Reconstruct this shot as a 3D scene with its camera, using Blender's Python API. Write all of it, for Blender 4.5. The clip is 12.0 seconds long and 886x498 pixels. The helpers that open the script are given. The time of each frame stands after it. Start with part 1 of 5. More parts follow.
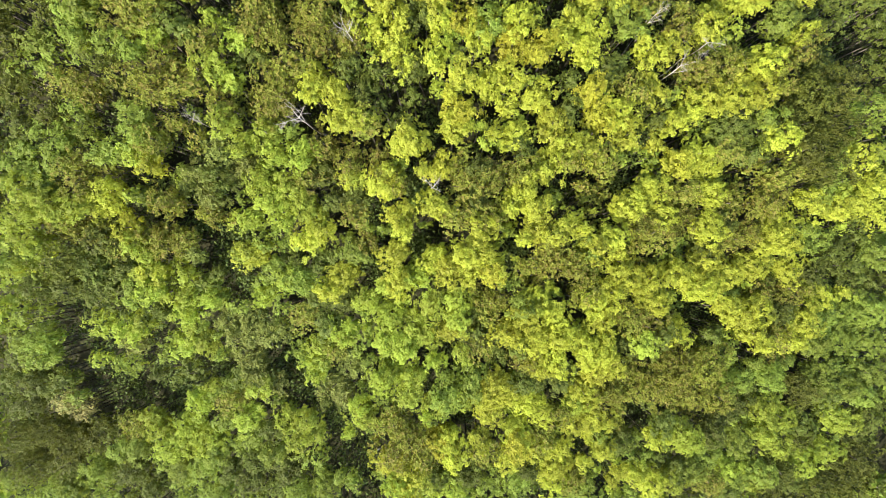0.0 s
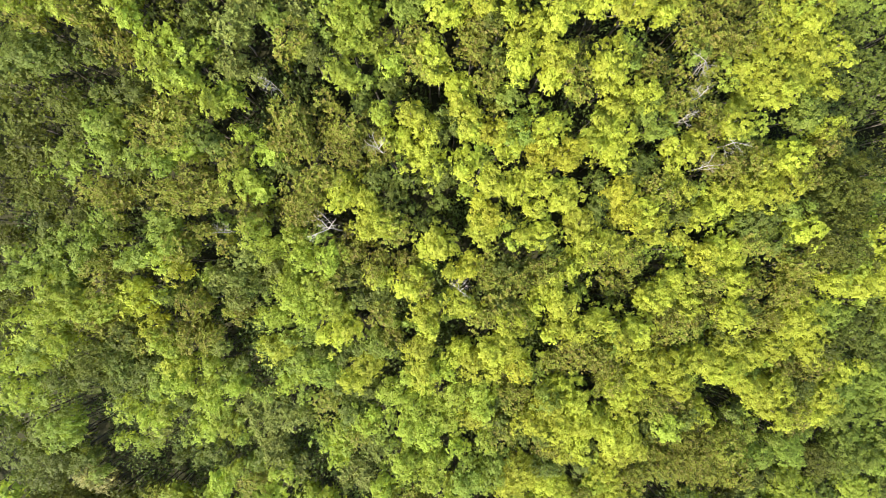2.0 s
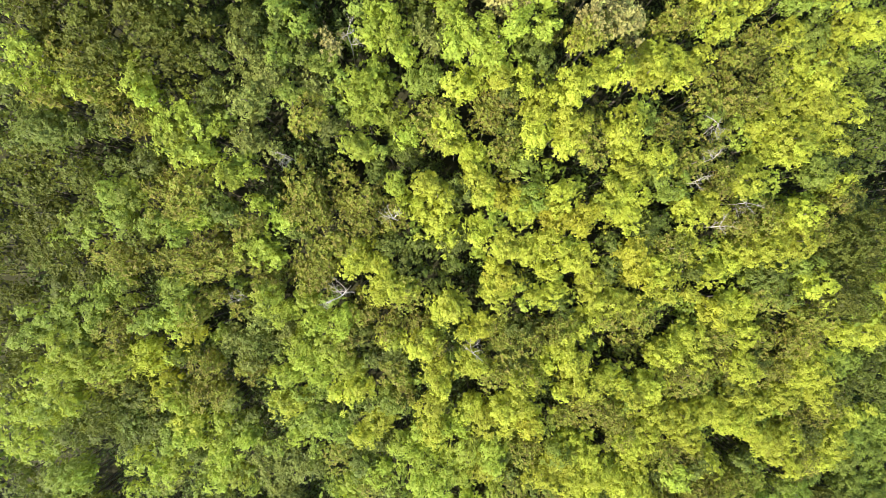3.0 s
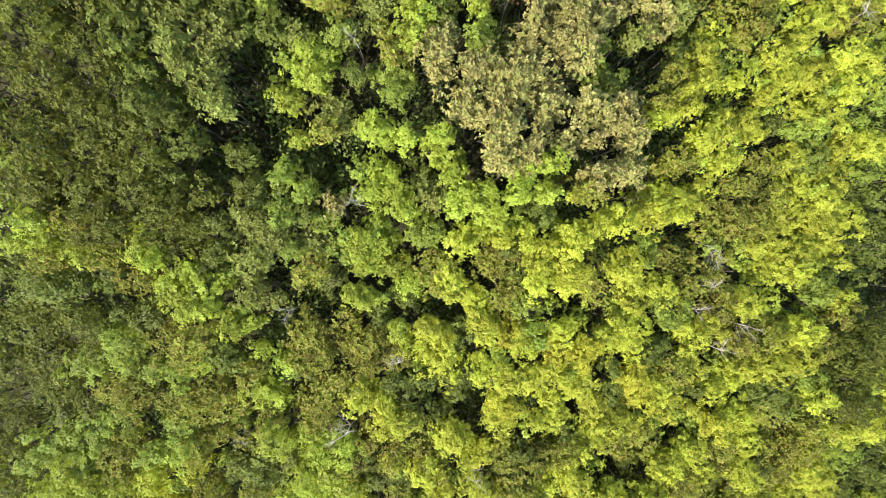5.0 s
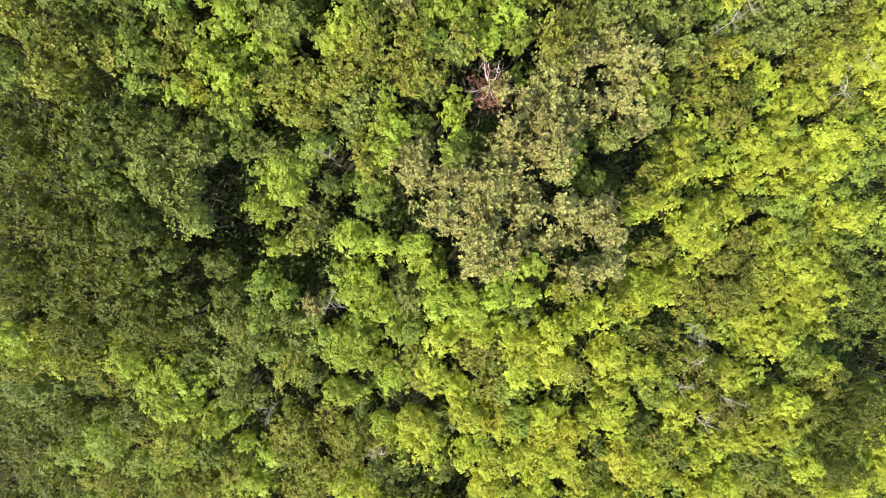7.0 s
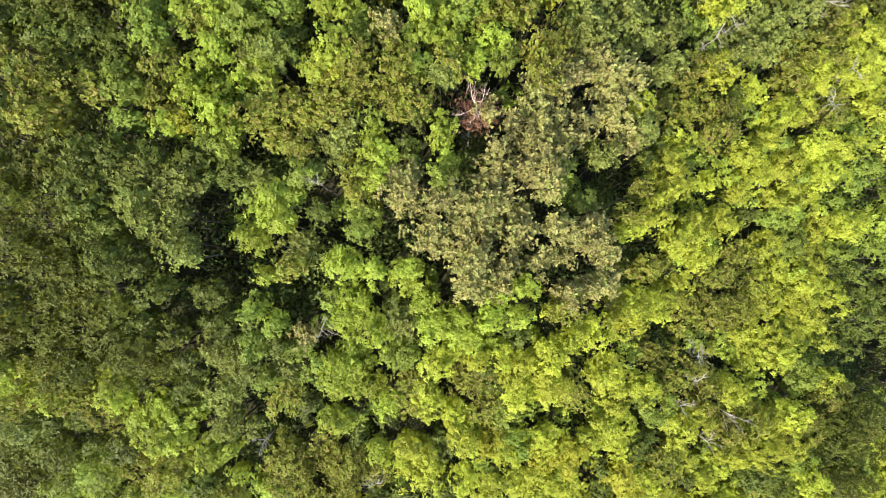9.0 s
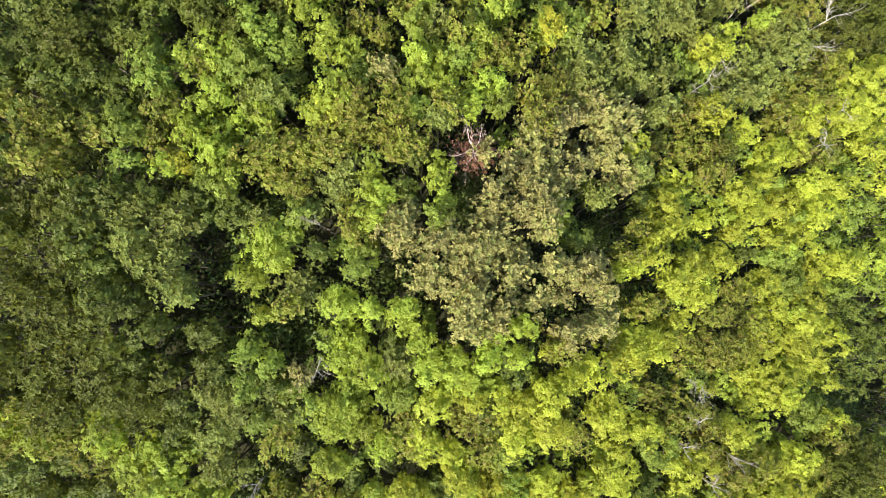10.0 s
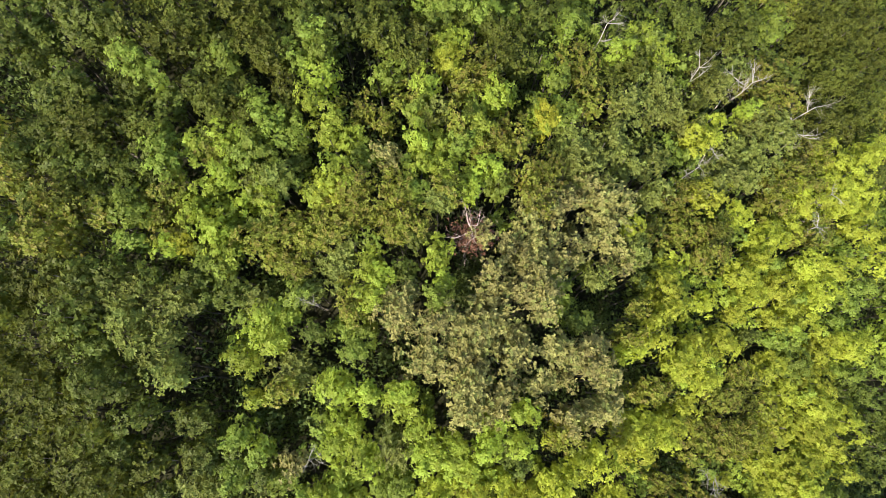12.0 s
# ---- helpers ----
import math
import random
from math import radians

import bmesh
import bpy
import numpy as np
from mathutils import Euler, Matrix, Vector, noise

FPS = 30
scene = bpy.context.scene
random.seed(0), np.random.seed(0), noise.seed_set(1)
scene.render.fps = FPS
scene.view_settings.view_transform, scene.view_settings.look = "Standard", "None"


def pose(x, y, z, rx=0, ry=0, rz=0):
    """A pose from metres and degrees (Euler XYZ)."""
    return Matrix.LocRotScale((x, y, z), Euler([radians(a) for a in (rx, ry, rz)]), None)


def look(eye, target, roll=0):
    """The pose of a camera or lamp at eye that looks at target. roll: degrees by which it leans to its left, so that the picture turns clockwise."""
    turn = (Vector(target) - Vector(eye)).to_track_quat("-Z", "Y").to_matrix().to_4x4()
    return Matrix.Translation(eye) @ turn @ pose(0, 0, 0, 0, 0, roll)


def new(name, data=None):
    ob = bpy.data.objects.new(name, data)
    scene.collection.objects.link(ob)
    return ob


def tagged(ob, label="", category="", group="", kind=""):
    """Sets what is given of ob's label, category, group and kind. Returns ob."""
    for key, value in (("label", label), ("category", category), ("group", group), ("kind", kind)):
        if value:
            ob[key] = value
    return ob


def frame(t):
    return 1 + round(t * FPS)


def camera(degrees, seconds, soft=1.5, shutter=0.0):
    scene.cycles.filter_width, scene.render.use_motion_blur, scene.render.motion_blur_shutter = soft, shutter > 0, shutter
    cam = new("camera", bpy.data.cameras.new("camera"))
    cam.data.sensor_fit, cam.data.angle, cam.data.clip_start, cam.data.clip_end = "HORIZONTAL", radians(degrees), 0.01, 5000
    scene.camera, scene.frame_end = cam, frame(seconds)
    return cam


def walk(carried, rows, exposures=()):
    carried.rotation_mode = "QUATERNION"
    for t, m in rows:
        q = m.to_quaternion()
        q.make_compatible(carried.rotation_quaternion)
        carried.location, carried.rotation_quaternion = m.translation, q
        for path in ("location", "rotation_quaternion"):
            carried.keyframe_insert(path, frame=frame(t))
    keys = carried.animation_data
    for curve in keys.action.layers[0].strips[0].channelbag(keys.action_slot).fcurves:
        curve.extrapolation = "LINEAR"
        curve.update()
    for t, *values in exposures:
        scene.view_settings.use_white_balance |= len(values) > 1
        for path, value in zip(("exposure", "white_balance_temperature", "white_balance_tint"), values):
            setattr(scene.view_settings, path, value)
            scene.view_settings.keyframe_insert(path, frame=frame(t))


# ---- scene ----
cam = camera(80.4, 12.0, 0.72)
METRES, EYE, TILT, LEAN, TURN = 45.0, 78.0, -90.0, 0.0, 0.0
ROWS = [
    (0.0, 0.0, 0.0, 0.0, 0.0, 0.0, -0.0),
    (0.5, -0.0164, -0.0018, 0.0582, 0.0, -0.04, -0.03),
    (1.0, -0.0342, -0.0004, 0.1207, 0.01, -0.09, -0.05),
    (1.5, -0.0519, -0.0008, 0.1868, -0.02, -0.13, -0.1),
    (2.0, -0.0678, -0.0025, 0.2595, 0.01, -0.22, -0.07),
    (2.5, -0.0854, -0.0031, 0.3359, -0.04, -0.27, -0.11),
    (3.0, -0.1004, -0.0035, 0.4147, -0.02, -0.3, -0.14),
    (5.0, -0.1056, -0.0084, 0.7384, 0.01, -0.42, 0.1),
    (5.5, -0.0974, -0.0099, 0.8058, 0.0, -0.45, 0.29),
    (6.0, -0.0868, -0.0111, 0.8625, -0.01, -0.42, 0.35),
    (6.5, -0.075, -0.0108, 0.912, -0.07, -0.47, 0.38),
    (7.0, -0.0639, -0.0113, 0.9419, -0.09, -0.51, 0.77),
    (9.0, -0.0494, -0.0009, 0.9554, -0.18, 1.24, 2.37),
    (9.5, -0.0472, 0.0001, 0.9597, -0.23, 2.88, 2.35),
    (10.0, -0.0448, 0.0005, 0.9646, -0.26, 5.0, 2.33),
    (10.5, -0.043, 0.0008, 0.9688, -0.24, 7.13, 2.31),
    (11.0, -0.0422, 0.001, 0.9705, -0.21, 9.26, 2.26),
    (11.5, -0.0424, 0.0008, 0.971, -0.25, 11.35, 2.19),
    (12.0, -0.0425, 0.0006, 0.9714, -0.28, 13.46, 2.12),
]
walk(cam, [(t, pose(0, 0, EYE, TILT, LEAN, TURN) @ pose(METRES * x, METRES * y, METRES * z, 90 + pitch, roll, yaw)) for t, x, y, z, yaw, pitch, roll in ROWS],
     [(0.0, 2.15), (3.0, 2.17), (5.5, 2.16), (7.0, 2.12), (9.5, 2.09), (11.0, 2.01), (12.0, 1.83)])

# ---- light: clear sky, one sun from the downhill side ----
SUN = Vector((-0.62, -0.70, 0.77)).normalized()
world = bpy.data.worlds.new("sky")
world.use_nodes = True
scene.world = world
wn = world.node_tree
sky = wn.nodes.new("ShaderNodeTexSky")
sky.sky_type, sky.sun_disc = "NISHITA", False
sky.sun_elevation, sky.sun_rotation = math.asin(SUN.z), math.atan2(SUN.x, SUN.y)
wn.links.new(sky.outputs[0], wn.nodes["Background"].inputs[0])
wn.nodes["Background"].inputs[1].default_value = 0.15
sun = new("sun", bpy.data.lights.new("sun", "SUN"))
sun.data.energy, sun.data.angle, sun.data.color = 3.7, radians(0.53), (1.0, 0.93, 0.80)
sun.matrix_world = look(SUN * 200, (0, 0, 0))


# ---- materials ----
def node(nt, kind, **values):
    n = nt.nodes.new(kind)
    for key, v in values.items():
        n.inputs[key].default_value = v
    return n


def calc(nt, op, a, b):
    n = nt.nodes.new("ShaderNodeMath")
    n.operation = op
    for socket, v in zip(n.inputs, (a, b)):
        if isinstance(v, (int, float)):
            socket.default_value = v
        else:
            nt.links.new(v, socket)
    return n.outputs[0]


def blank(name):
    m = bpy.data.materials.new(name)
    m.use_nodes = True
    nt = m.node_tree
    nt.nodes.clear()
    return m, nt, nt.nodes.new("ShaderNodeOutputMaterial")


def leaf(name, rgb, through_rgb, hue=0.015, tree=0.45, spray=0.40, glow=0.48, rough=0.55, second=None, share=0.0):
    """Leaves: colour varies from tree to tree, over the crown, and from spray to spray; thin leaves pass light."""
    m, nt, out = blank(name)
    link = nt.links.new
    info, geo = nt.nodes.new("ShaderNodeObjectInfo"), nt.nodes.new("ShaderNodeNewGeometry")
    place = nt.nodes.new("ShaderNodeTexCoord")
    patch = node(nt, "ShaderNodeTexNoise", Scale=0.55, Detail=2.0)
    link(place.outputs["Object"], patch.inputs["Vector"])
    r, i, p = info.outputs["Random"], geo.outputs["Random Per Island"], patch.outputs[0]
    c = calc
    shift = c(nt, "ADD", c(nt, "MULTIPLY", c(nt, "SUBTRACT", r, 0.5), hue), c(nt, "MULTIPLY", c(nt, "SUBTRACT", i, 0.5), hue * 0.9))
    value = c(nt, "ADD", c(nt, "MULTIPLY", c(nt, "SUBTRACT", r, 0.5), tree), c(nt, "MULTIPLY", c(nt, "SUBTRACT", i, 0.5), spray))
    value = c(nt, "ADD", value, c(nt, "MULTIPLY", c(nt, "SUBTRACT", p, 0.5), 0.7))
    hue_in, value_in = c(nt, "ADD", shift, 0.5), c(nt, "MAXIMUM", c(nt, "ADD", value, 1.0), 0.25)
    sides = []
    for colour, other in ((rgb, second), (through_rgb, second)):
        hs = node(nt, "ShaderNodeHueSaturation", Color=(*colour, 1))
        if other:
            mix = nt.nodes.new("ShaderNodeMix")
            mix.data_type = "RGBA"
            mix.inputs[6].default_value, mix.inputs[7].default_value = (*colour, 1), (*other, 1)
            link(c(nt, "LESS_THAN", c(nt, "FRACT", c(nt, "MULTIPLY", i, 17.3), 0), share), mix.inputs[0])
            link(mix.outputs[2], hs.inputs["Color"])
        link(hue_in, hs.inputs["Hue"])
        link(value_in, hs.inputs["Value"])
        sides.append(hs.outputs[0])
    top = node(nt, "ShaderNodeBsdfPrincipled", Roughness=rough)
    top.inputs["Specular IOR Level"].default_value = 0.14
    under = nt.nodes.new("ShaderNodeBsdfTranslucent")
    both = node(nt, "ShaderNodeMixShader", Fac=glow)
    link(sides[0], top.inputs["Base Color"])
    link(sides[1], under.inputs["Color"])
    link(top.outputs[0], both.inputs[1])
    link(under.outputs[0], both.inputs[2])
    link(both.outputs[0], out.inputs[0])
    return m


def rough_surface(name, dark, light, scale, bump=0.4, rough=0.85, stretch=1.0, shine=0.4):
    """Bark or soil: two noises for stains and grain, and fine relief."""
    m, nt, out = blank(name)
    link = nt.links.new
    place, info = nt.nodes.new("ShaderNodeTexCoord"), nt.nodes.new("ShaderNodeObjectInfo")
    fit = nt.nodes.new("ShaderNodeMapping")
    fit.inputs["Scale"].default_value = (1, 1, stretch)
    link(place.outputs["Object"], fit.inputs[0])
    large, fine = node(nt, "ShaderNodeTexNoise", Scale=scale, Detail=4.0), node(nt, "ShaderNodeTexNoise", Scale=scale * 9, Detail=5.0)
    for n in (large, fine):
        link(fit.outputs[0], n.inputs["Vector"])
    ramp = nt.nodes.new("ShaderNodeValToRGB")
    ramp.color_ramp.elements[0].position, ramp.color_ramp.elements[1].position = 0.3, 0.7
    ramp.color_ramp.elements[0].color, ramp.color_ramp.elements[1].color = (*dark, 1), (*light, 1)
    mixed = calc(nt, "ADD", calc(nt, "MULTIPLY", large.outputs[0], 0.55), calc(nt, "MULTIPLY", fine.outputs[0], 0.45))
    link(calc(nt, "ADD", mixed, calc(nt, "MULTIPLY", calc(nt, "SUBTRACT", info.outputs["Random"], 0.5), 0.15)), ramp.inputs[0])
    b = node(nt, "ShaderNodeBsdfPrincipled", Roughness=rough)
    b.inputs["Specular IOR Level"].default_value = shine
    rise = node(nt, "ShaderNodeBump", Strength=bump, Distance=0.03)
    link(ramp.outputs[0], b.inputs["Base Color"])
    link(fine.outputs[0], rise.inputs["Height"])
    link(rise.outputs[0], b.inputs["Normal"])
    link(b.outputs[0], out.inputs[0])
    return m


LEAVES = {
    "lime": leaf("lime_leaves", (0.244, 0.268, 0.029), (0.386, 0.400, 0.031), tree=0.3, glow=0.48),
    "gold": leaf("gold_leaves", (0.252, 0.254, 0.025), (0.388, 0.372, 0.026), tree=0.25),
    "green": leaf("green_leaves", (0.140, 0.180, 0.027), (0.230, 0.270, 0.030), tree=0.35),
    "fresh": leaf("fresh_leaves", (0.194, 0.240, 0.029), (0.315, 0.352, 0.031), tree=0.35),
    "pale": leaf("pale_leaves", (0.138, 0.156, 0.033), (0.195, 0.212, 0.036), tree=0.3, glow=0.4),
    "dark": leaf("dark_leaves", (0.078, 0.096, 0.015), (0.122, 0.140, 0.017), tree=0.4, glow=0.42),
    "fine": leaf("fine_leaves", (0.074, 0.083, 0.012), (0.108, 0.116, 0.014), tree=0.3, glow=0.42),
    "olive": leaf("olive_leaves", (0.138, 0.152, 0.020), (0.208, 0.218, 0.023), tree=0.35, glow=0.42, second=(0.165, 0.142, 0.029), share=0.22),
    "tan": leaf("tan_leaves", (0.200, 0.182, 0.057), (0.244, 0.219, 0.061), tree=0.25, glow=0.36, second=(0.150, 0.160, 0.040), share=0.2),
    "rust": leaf("rust_leaves", (0.110, 0.052, 0.030), (0.100, 0.045, 0.026), glow=0.15),
}
# shrub green is darkened; the shade under the crowns is in the colour
SHRUB = leaf("shaded_shrub_leaves", (0.072, 0.096, 0.022), (0.110, 0.136, 0.025), glow=0.35)
BARK = rough_surface("grey_brown_bark", (0.045, 0.035, 0.026), (0.15, 0.125, 0.10), 2.0, stretch=0.25)
PALE_BARK = rough_surface("bleached_bark", (0.15, 0.13, 0.105), (0.36, 0.32, 0.27), 3.0, stretch=0.3)
PINK_BARK = rough_surface("reddish_dead_bark", (0.32, 0.22, 0.18), (0.58, 0.46, 0.40), 3.0, stretch=0.3)
# litter colour taken well below its own brown: canopy shade put into it
SOIL = rough_surface("shaded_leaf_litter", (0.011, 0.012, 0.006), (0.027, 0.026, 0.013), 0.35, bump=0.6, rough=0.95, shine=0.05)


# ---- the hillside ----
TALL = 14.0


def hill(x, y):
    """Height of the ground: a slope that climbs northward and falls away to the east; it levels off far out."""
    xs, ys = 80 * np.tanh(x / 80), 25 + 80 * np.tanh((y - 25) / 80)
    return 15.82 - 0.1098 * xs + 0.4556 * ys - 0.00349 * xs * xs - 0.00315 * xs * ys - 0.00116 * ys * ys - TALL


def mesh_of(name, verts, faces, material, smooth=False):
    me = bpy.data.meshes.new(name)
    me.from_pydata([tuple(v) for v in verts], [], [tuple(f) for f in faces])
    me.materials.append(material)
    if smooth:
        me.polygons.foreach_set("use_smooth", [True] * len(me.polygons))
    me.update()
    return me


steps = np.linspace(-1, 1, 151)
line = 60 * np.sinh(steps * 4.4) / np.sinh(4.4) * 50 + 60 * steps
gx, gy = np.meshgrid(line, line + 25)
bumps = 0.35 * np.sin(gx * 0.31 + 1.7 * np.sin(gy * 0.13)) + 0.25 * np.sin(gy * 0.43 + np.cos(gx * 0.21))
verts = np.stack([gx, gy, hill(gx, gy) + bumps - 0.3], -1).reshape(-1, 3)
n = len(steps)
ids = np.arange(n * n).reshape(n, n)
faces = np.stack([ids[:-1, :-1], ids[:-1, 1:], ids[1:, 1:], ids[1:, :-1]], -1).reshape(-1, 4)
# the ground's near-black tone carries the shade of the canopy gaps
tagged(new("ground", mesh_of("ground", verts, faces, SOIL, True)), "brown forest floor under leaf litter, darkened as canopy shade", "ground", kind="structure")


# ---- foliage ----
def sprays(centres, outward, normals, sizes, rng, slim=0.8):
    """Small leaf sprays: ragged wedges that open outward."""
    k = len(centres)
    normals = normals / np.linalg.norm(normals, axis=1, keepdims=True)
    ahead = outward + rng.normal(0, 0.75, (k, 3))
    ahead -= normals * np.sum(ahead * normals, axis=1, keepdims=True)
    ahead /= np.linalg.norm(ahead, axis=1, keepdims=True) + 1e-6
    side = np.cross(normals, ahead)
    s = sizes[:, None] * np.where(rng.random((k, 1)) < 0.3, -1, 1)
    w = np.abs(s) * slim * rng.uniform(0.7, 1.3, (k, 1))
    skew = rng.uniform(-0.35, 0.35, (k, 1)) * s
    base = centres - ahead * s * 0.55 - normals * np.abs(s) * 0.12
    left = centres + ahead * (s * 0.45 + skew * 0.5) + side * w * 0.5
    right = centres + ahead * (s * 0.45 - skew * 0.5) - side * w * 0.5
    verts = np.stack([base, right, left], 1).reshape(-1, 3)
    return verts, np.arange(3 * k).reshape(-1, 3)


# tufts to a square metre of leaf pad, leaf length, leaves in a tuft, how far the leaves rise from the tuft's base
TUFTS = {"coarse": (11.0, 0.25, 6, 0.1), "fine": (14.0, 0.19, 5, 0.45), "dense": (11.0, 0.235, 6, 0.5)}


def rosettes(centres, normals, length, leaves, rise, rng):
    """Leaf tufts: ragged stars of leaf wedges round a common base, tilted like the twig that bears them."""
    k = len(centres)
    normals = normals / np.linalg.norm(normals, axis=1, keepdims=True)
    helper = np.where(np.abs(normals[:, :1]) < 0.8, np.array([[1.0, 0, 0]]), np.array([[0, 1.0, 0]]))
    u = np.cross(normals, helper)
    u /= np.linalg.norm(u, axis=1, keepdims=True)
    w = np.cross(normals, u)
    turn = (np.arange(leaves) + rng.uniform(-0.38, 0.38, (k, leaves))) * math.tau / leaves + rng.uniform(0, 6.28, (k, 1))
    reach = length * rng.uniform(0.75, 1.25, (k, 1)) * rng.uniform(0.55, 1.2, (k, leaves))
    half = math.pi / leaves * rng.uniform(0.5, 0.95, (k, leaves))
    lift = reach * (rise + rng.normal(-0.1, 0.24, (k, leaves)))
    ends = []
    for side in (-1, 1):
        a = turn + side * half
        out = reach * np.where(side < 0, 1.0, rng.uniform(0.7, 1.0, (k, leaves)))
        tip = lift + side * reach * rng.normal(0, 0.13, (k, leaves))
        ends.append(centres[:, None] + (u[:, None] * np.cos(a)[..., None] + w[:, None] * np.sin(a)[..., None]) * out[..., None] + normals[:, None] * tip[..., None])
    base = centres + normals * length * (0.12 - 0.3 * rise)
    verts = np.concatenate([base[:, None], ends[0], ends[1]], 1)
    first = np.arange(k)[:, None] * (2 * leaves + 1)
    j = np.arange(leaves)[None]
    faces = np.stack([np.broadcast_to(first, (k, leaves)), first + 1 + j, first + 1 + leaves + j], -1)
    return verts.reshape(-1, 3), faces.reshape(-1, 3)


def crown_shape(r, style, rng, share=1.0):
    """A crown of leafy pads, one on each bough, on a lumpy dome; each pad is covered with leaf tufts."""
    fine = style == "fine"
    density, length, leaves, rise = TUFTS[style]
    tall = 0.62 * r + 0.7
    mid = np.array([0, 0, TALL + 0.3 - tall])
    count = int(5 + (1.5 if fine else 2.0) * r * r)
    k = np.arange(count) + 0.5
    z = 1 - 1.05 * k / count
    turn = k * 2.39996 + rng.uniform(0, 6)
    flat = np.sqrt(np.maximum(0, 1 - z * z))
    ways = np.stack([flat * np.cos(turn), flat * np.sin(turn), z], 1) + rng.normal(0, 0.12, (count, 3))
    ways /= np.linalg.norm(ways, axis=1, keepdims=True)
    around = np.arctan2(ways[:, 1], ways[:, 0])
    lump = 1 + 0.14 * np.sin(2 * around + rng.uniform(0, 6)) + 0.14 * np.sin(3 * around + rng.uniform(0, 6)) + 0.09 * np.sin(5 * around + rng.uniform(0, 6))
    reach = rng.uniform(0.8 if fine else 0.7, 1.04, count) * lump
    size = rng.uniform(0.7, 1.25, count) * (0.40 + 0.125 * r) * (1.2 if fine else 1.0)
    centres = mid + ways * reach[:, None] * np.array([r * 0.86, r * 0.86, tall * 0.92])
    total = int(share * density * np.sum(math.pi * size ** 2))
    pick = rng.choice(count, total, p=size ** 2 / np.sum(size ** 2))
    axis = ways[pick] * (0.75 if fine else 0.6) + np.array([0, 0, 0.75])
    axis /= np.linalg.norm(axis, axis=1, keepdims=True)
    twig = rng.integers(0, 8, total) + 8 * pick
    spread = rng.random((8 * count, 2))
    far, swing = np.sqrt(spread[twig, 0]), spread[twig, 1] * math.tau
    side = np.cross(axis, np.array([0.31, 0.95, 0.05]))
    side /= np.linalg.norm(side, axis=1, keepdims=True)
    d = side * np.cos(swing)[:, None] + np.cross(axis, side) * np.sin(swing)[:, None]
    proud = rng.normal(0, 0.14, 8 * count)[twig]
    edge = 1 + 0.3 * np.sin(3 * np.arctan2(d[:, 1], d[:, 0]) + pick * 2.1)
    cup = 0.42 * (1 - far ** 2) - 0.1 + proud
    at = centres[pick] + (d * (far * edge)[:, None] + axis * cup[:, None]) * size[pick][:, None] + rng.normal(0, 0.15 if fine else 0.17, (total, 3)) * np.array([1, 1, 0.6])
    face = axis + d * far[:, None] * 0.7 + rng.normal(0, 0.16, (total, 3))
    verts, faces = rosettes(at, face, length * share ** -0.3, leaves, rise, rng)
    inner = int((78 * r * r + 50) * share)
    way = rng.normal(size=(inner, 3))
    way /= np.linalg.norm(way, axis=1, keepdims=True)
    deep = mid + way * np.array([r * 0.74, r * 0.74, tall * 0.5]) * rng.uniform(0.4, 1, (inner, 1)) - np.array([0, 0, 1.0]) * rng.uniform(0, 2.6, (inner, 1))
    v, f = sprays(deep, way, way * 0.5 + rng.normal(0, 0.5, (inner, 3)) + np.array([0, 0, 0.5]), 0.42 * rng.uniform(0.6, 1.25, inner), rng, 0.8)
    return np.concatenate([verts, v]), np.concatenate([faces, f + len(verts)])


def tube(points, radii, sides=6):
    """A tapered round limb along points."""
    vs, fs = [], []
    for j, (p, rad) in enumerate(zip(points, radii)):
        way = Vector(points[min(j + 1, len(points) - 1)]) - Vector(points[max(j - 1, 0)])
        turn = way.to_track_quat("Z", "Y")
        for a in range(sides):
            q = turn @ Vector((rad * math.cos(a * math.tau / sides), rad * math.sin(a * math.tau / sides), 0))
            vs.append(tuple(Vector(p) + q))
    for j in range(len(points) - 1):
        for a in range(sides):
            b = (a + 1) % sides
            fs.append((j * sides + a, j * sides + b, (j + 1) * sides + b, (j + 1) * sides + a))
    fs.append(tuple(range((len(points) - 1) * sides, len(points) * sides)))
    return vs, fs


def branch(start, way, length, thick, rng, forks=0, bend=0.25, rise=0.2):
    """A crooked limb with side twigs, as one list of tubes."""
    pts, p, d = [Vector(start)], Vector(start), Vector(way).normalized()
    for _ in range(4):
        d = (d + Vector(rng.normal(0, bend * 0.5, 3)) + Vector((0, 0, rise * 0.3))).normalized()
        p = p + d * length / 4
        pts.append(p.copy())
    radii = [thick * (1 - 0.85 * j / 4) for j in range(5)]
    tubes = [tube([tuple(q) for q in pts], radii, 3 if thick < 0.03 else 4)]
    for _ in range(forks):
        j = int(rng.integers(1, 4))
        off = (pts[j + 1] - pts[j]).normalized() + Vector(rng.normal(0, 0.6, 3))
        tubes += branch(pts[j], off, length * rng.uniform(0.35, 0.6), radii[j] * 0.6, rng, forks // 2 if forks > 2 else 0, bend, rise)
    return tubes


def joined(name, tubes, material):
    vs, fs = [], []
    for v, f in tubes:
        o = len(vs)
        vs += v
        fs += [tuple(i + o for i in q) for q in f]
    return mesh_of(name, vs, fs, material, True)


RADII = (1.2, 1.6, 2.1, 2.8, 3.7, 5.0)
STOCK = {}


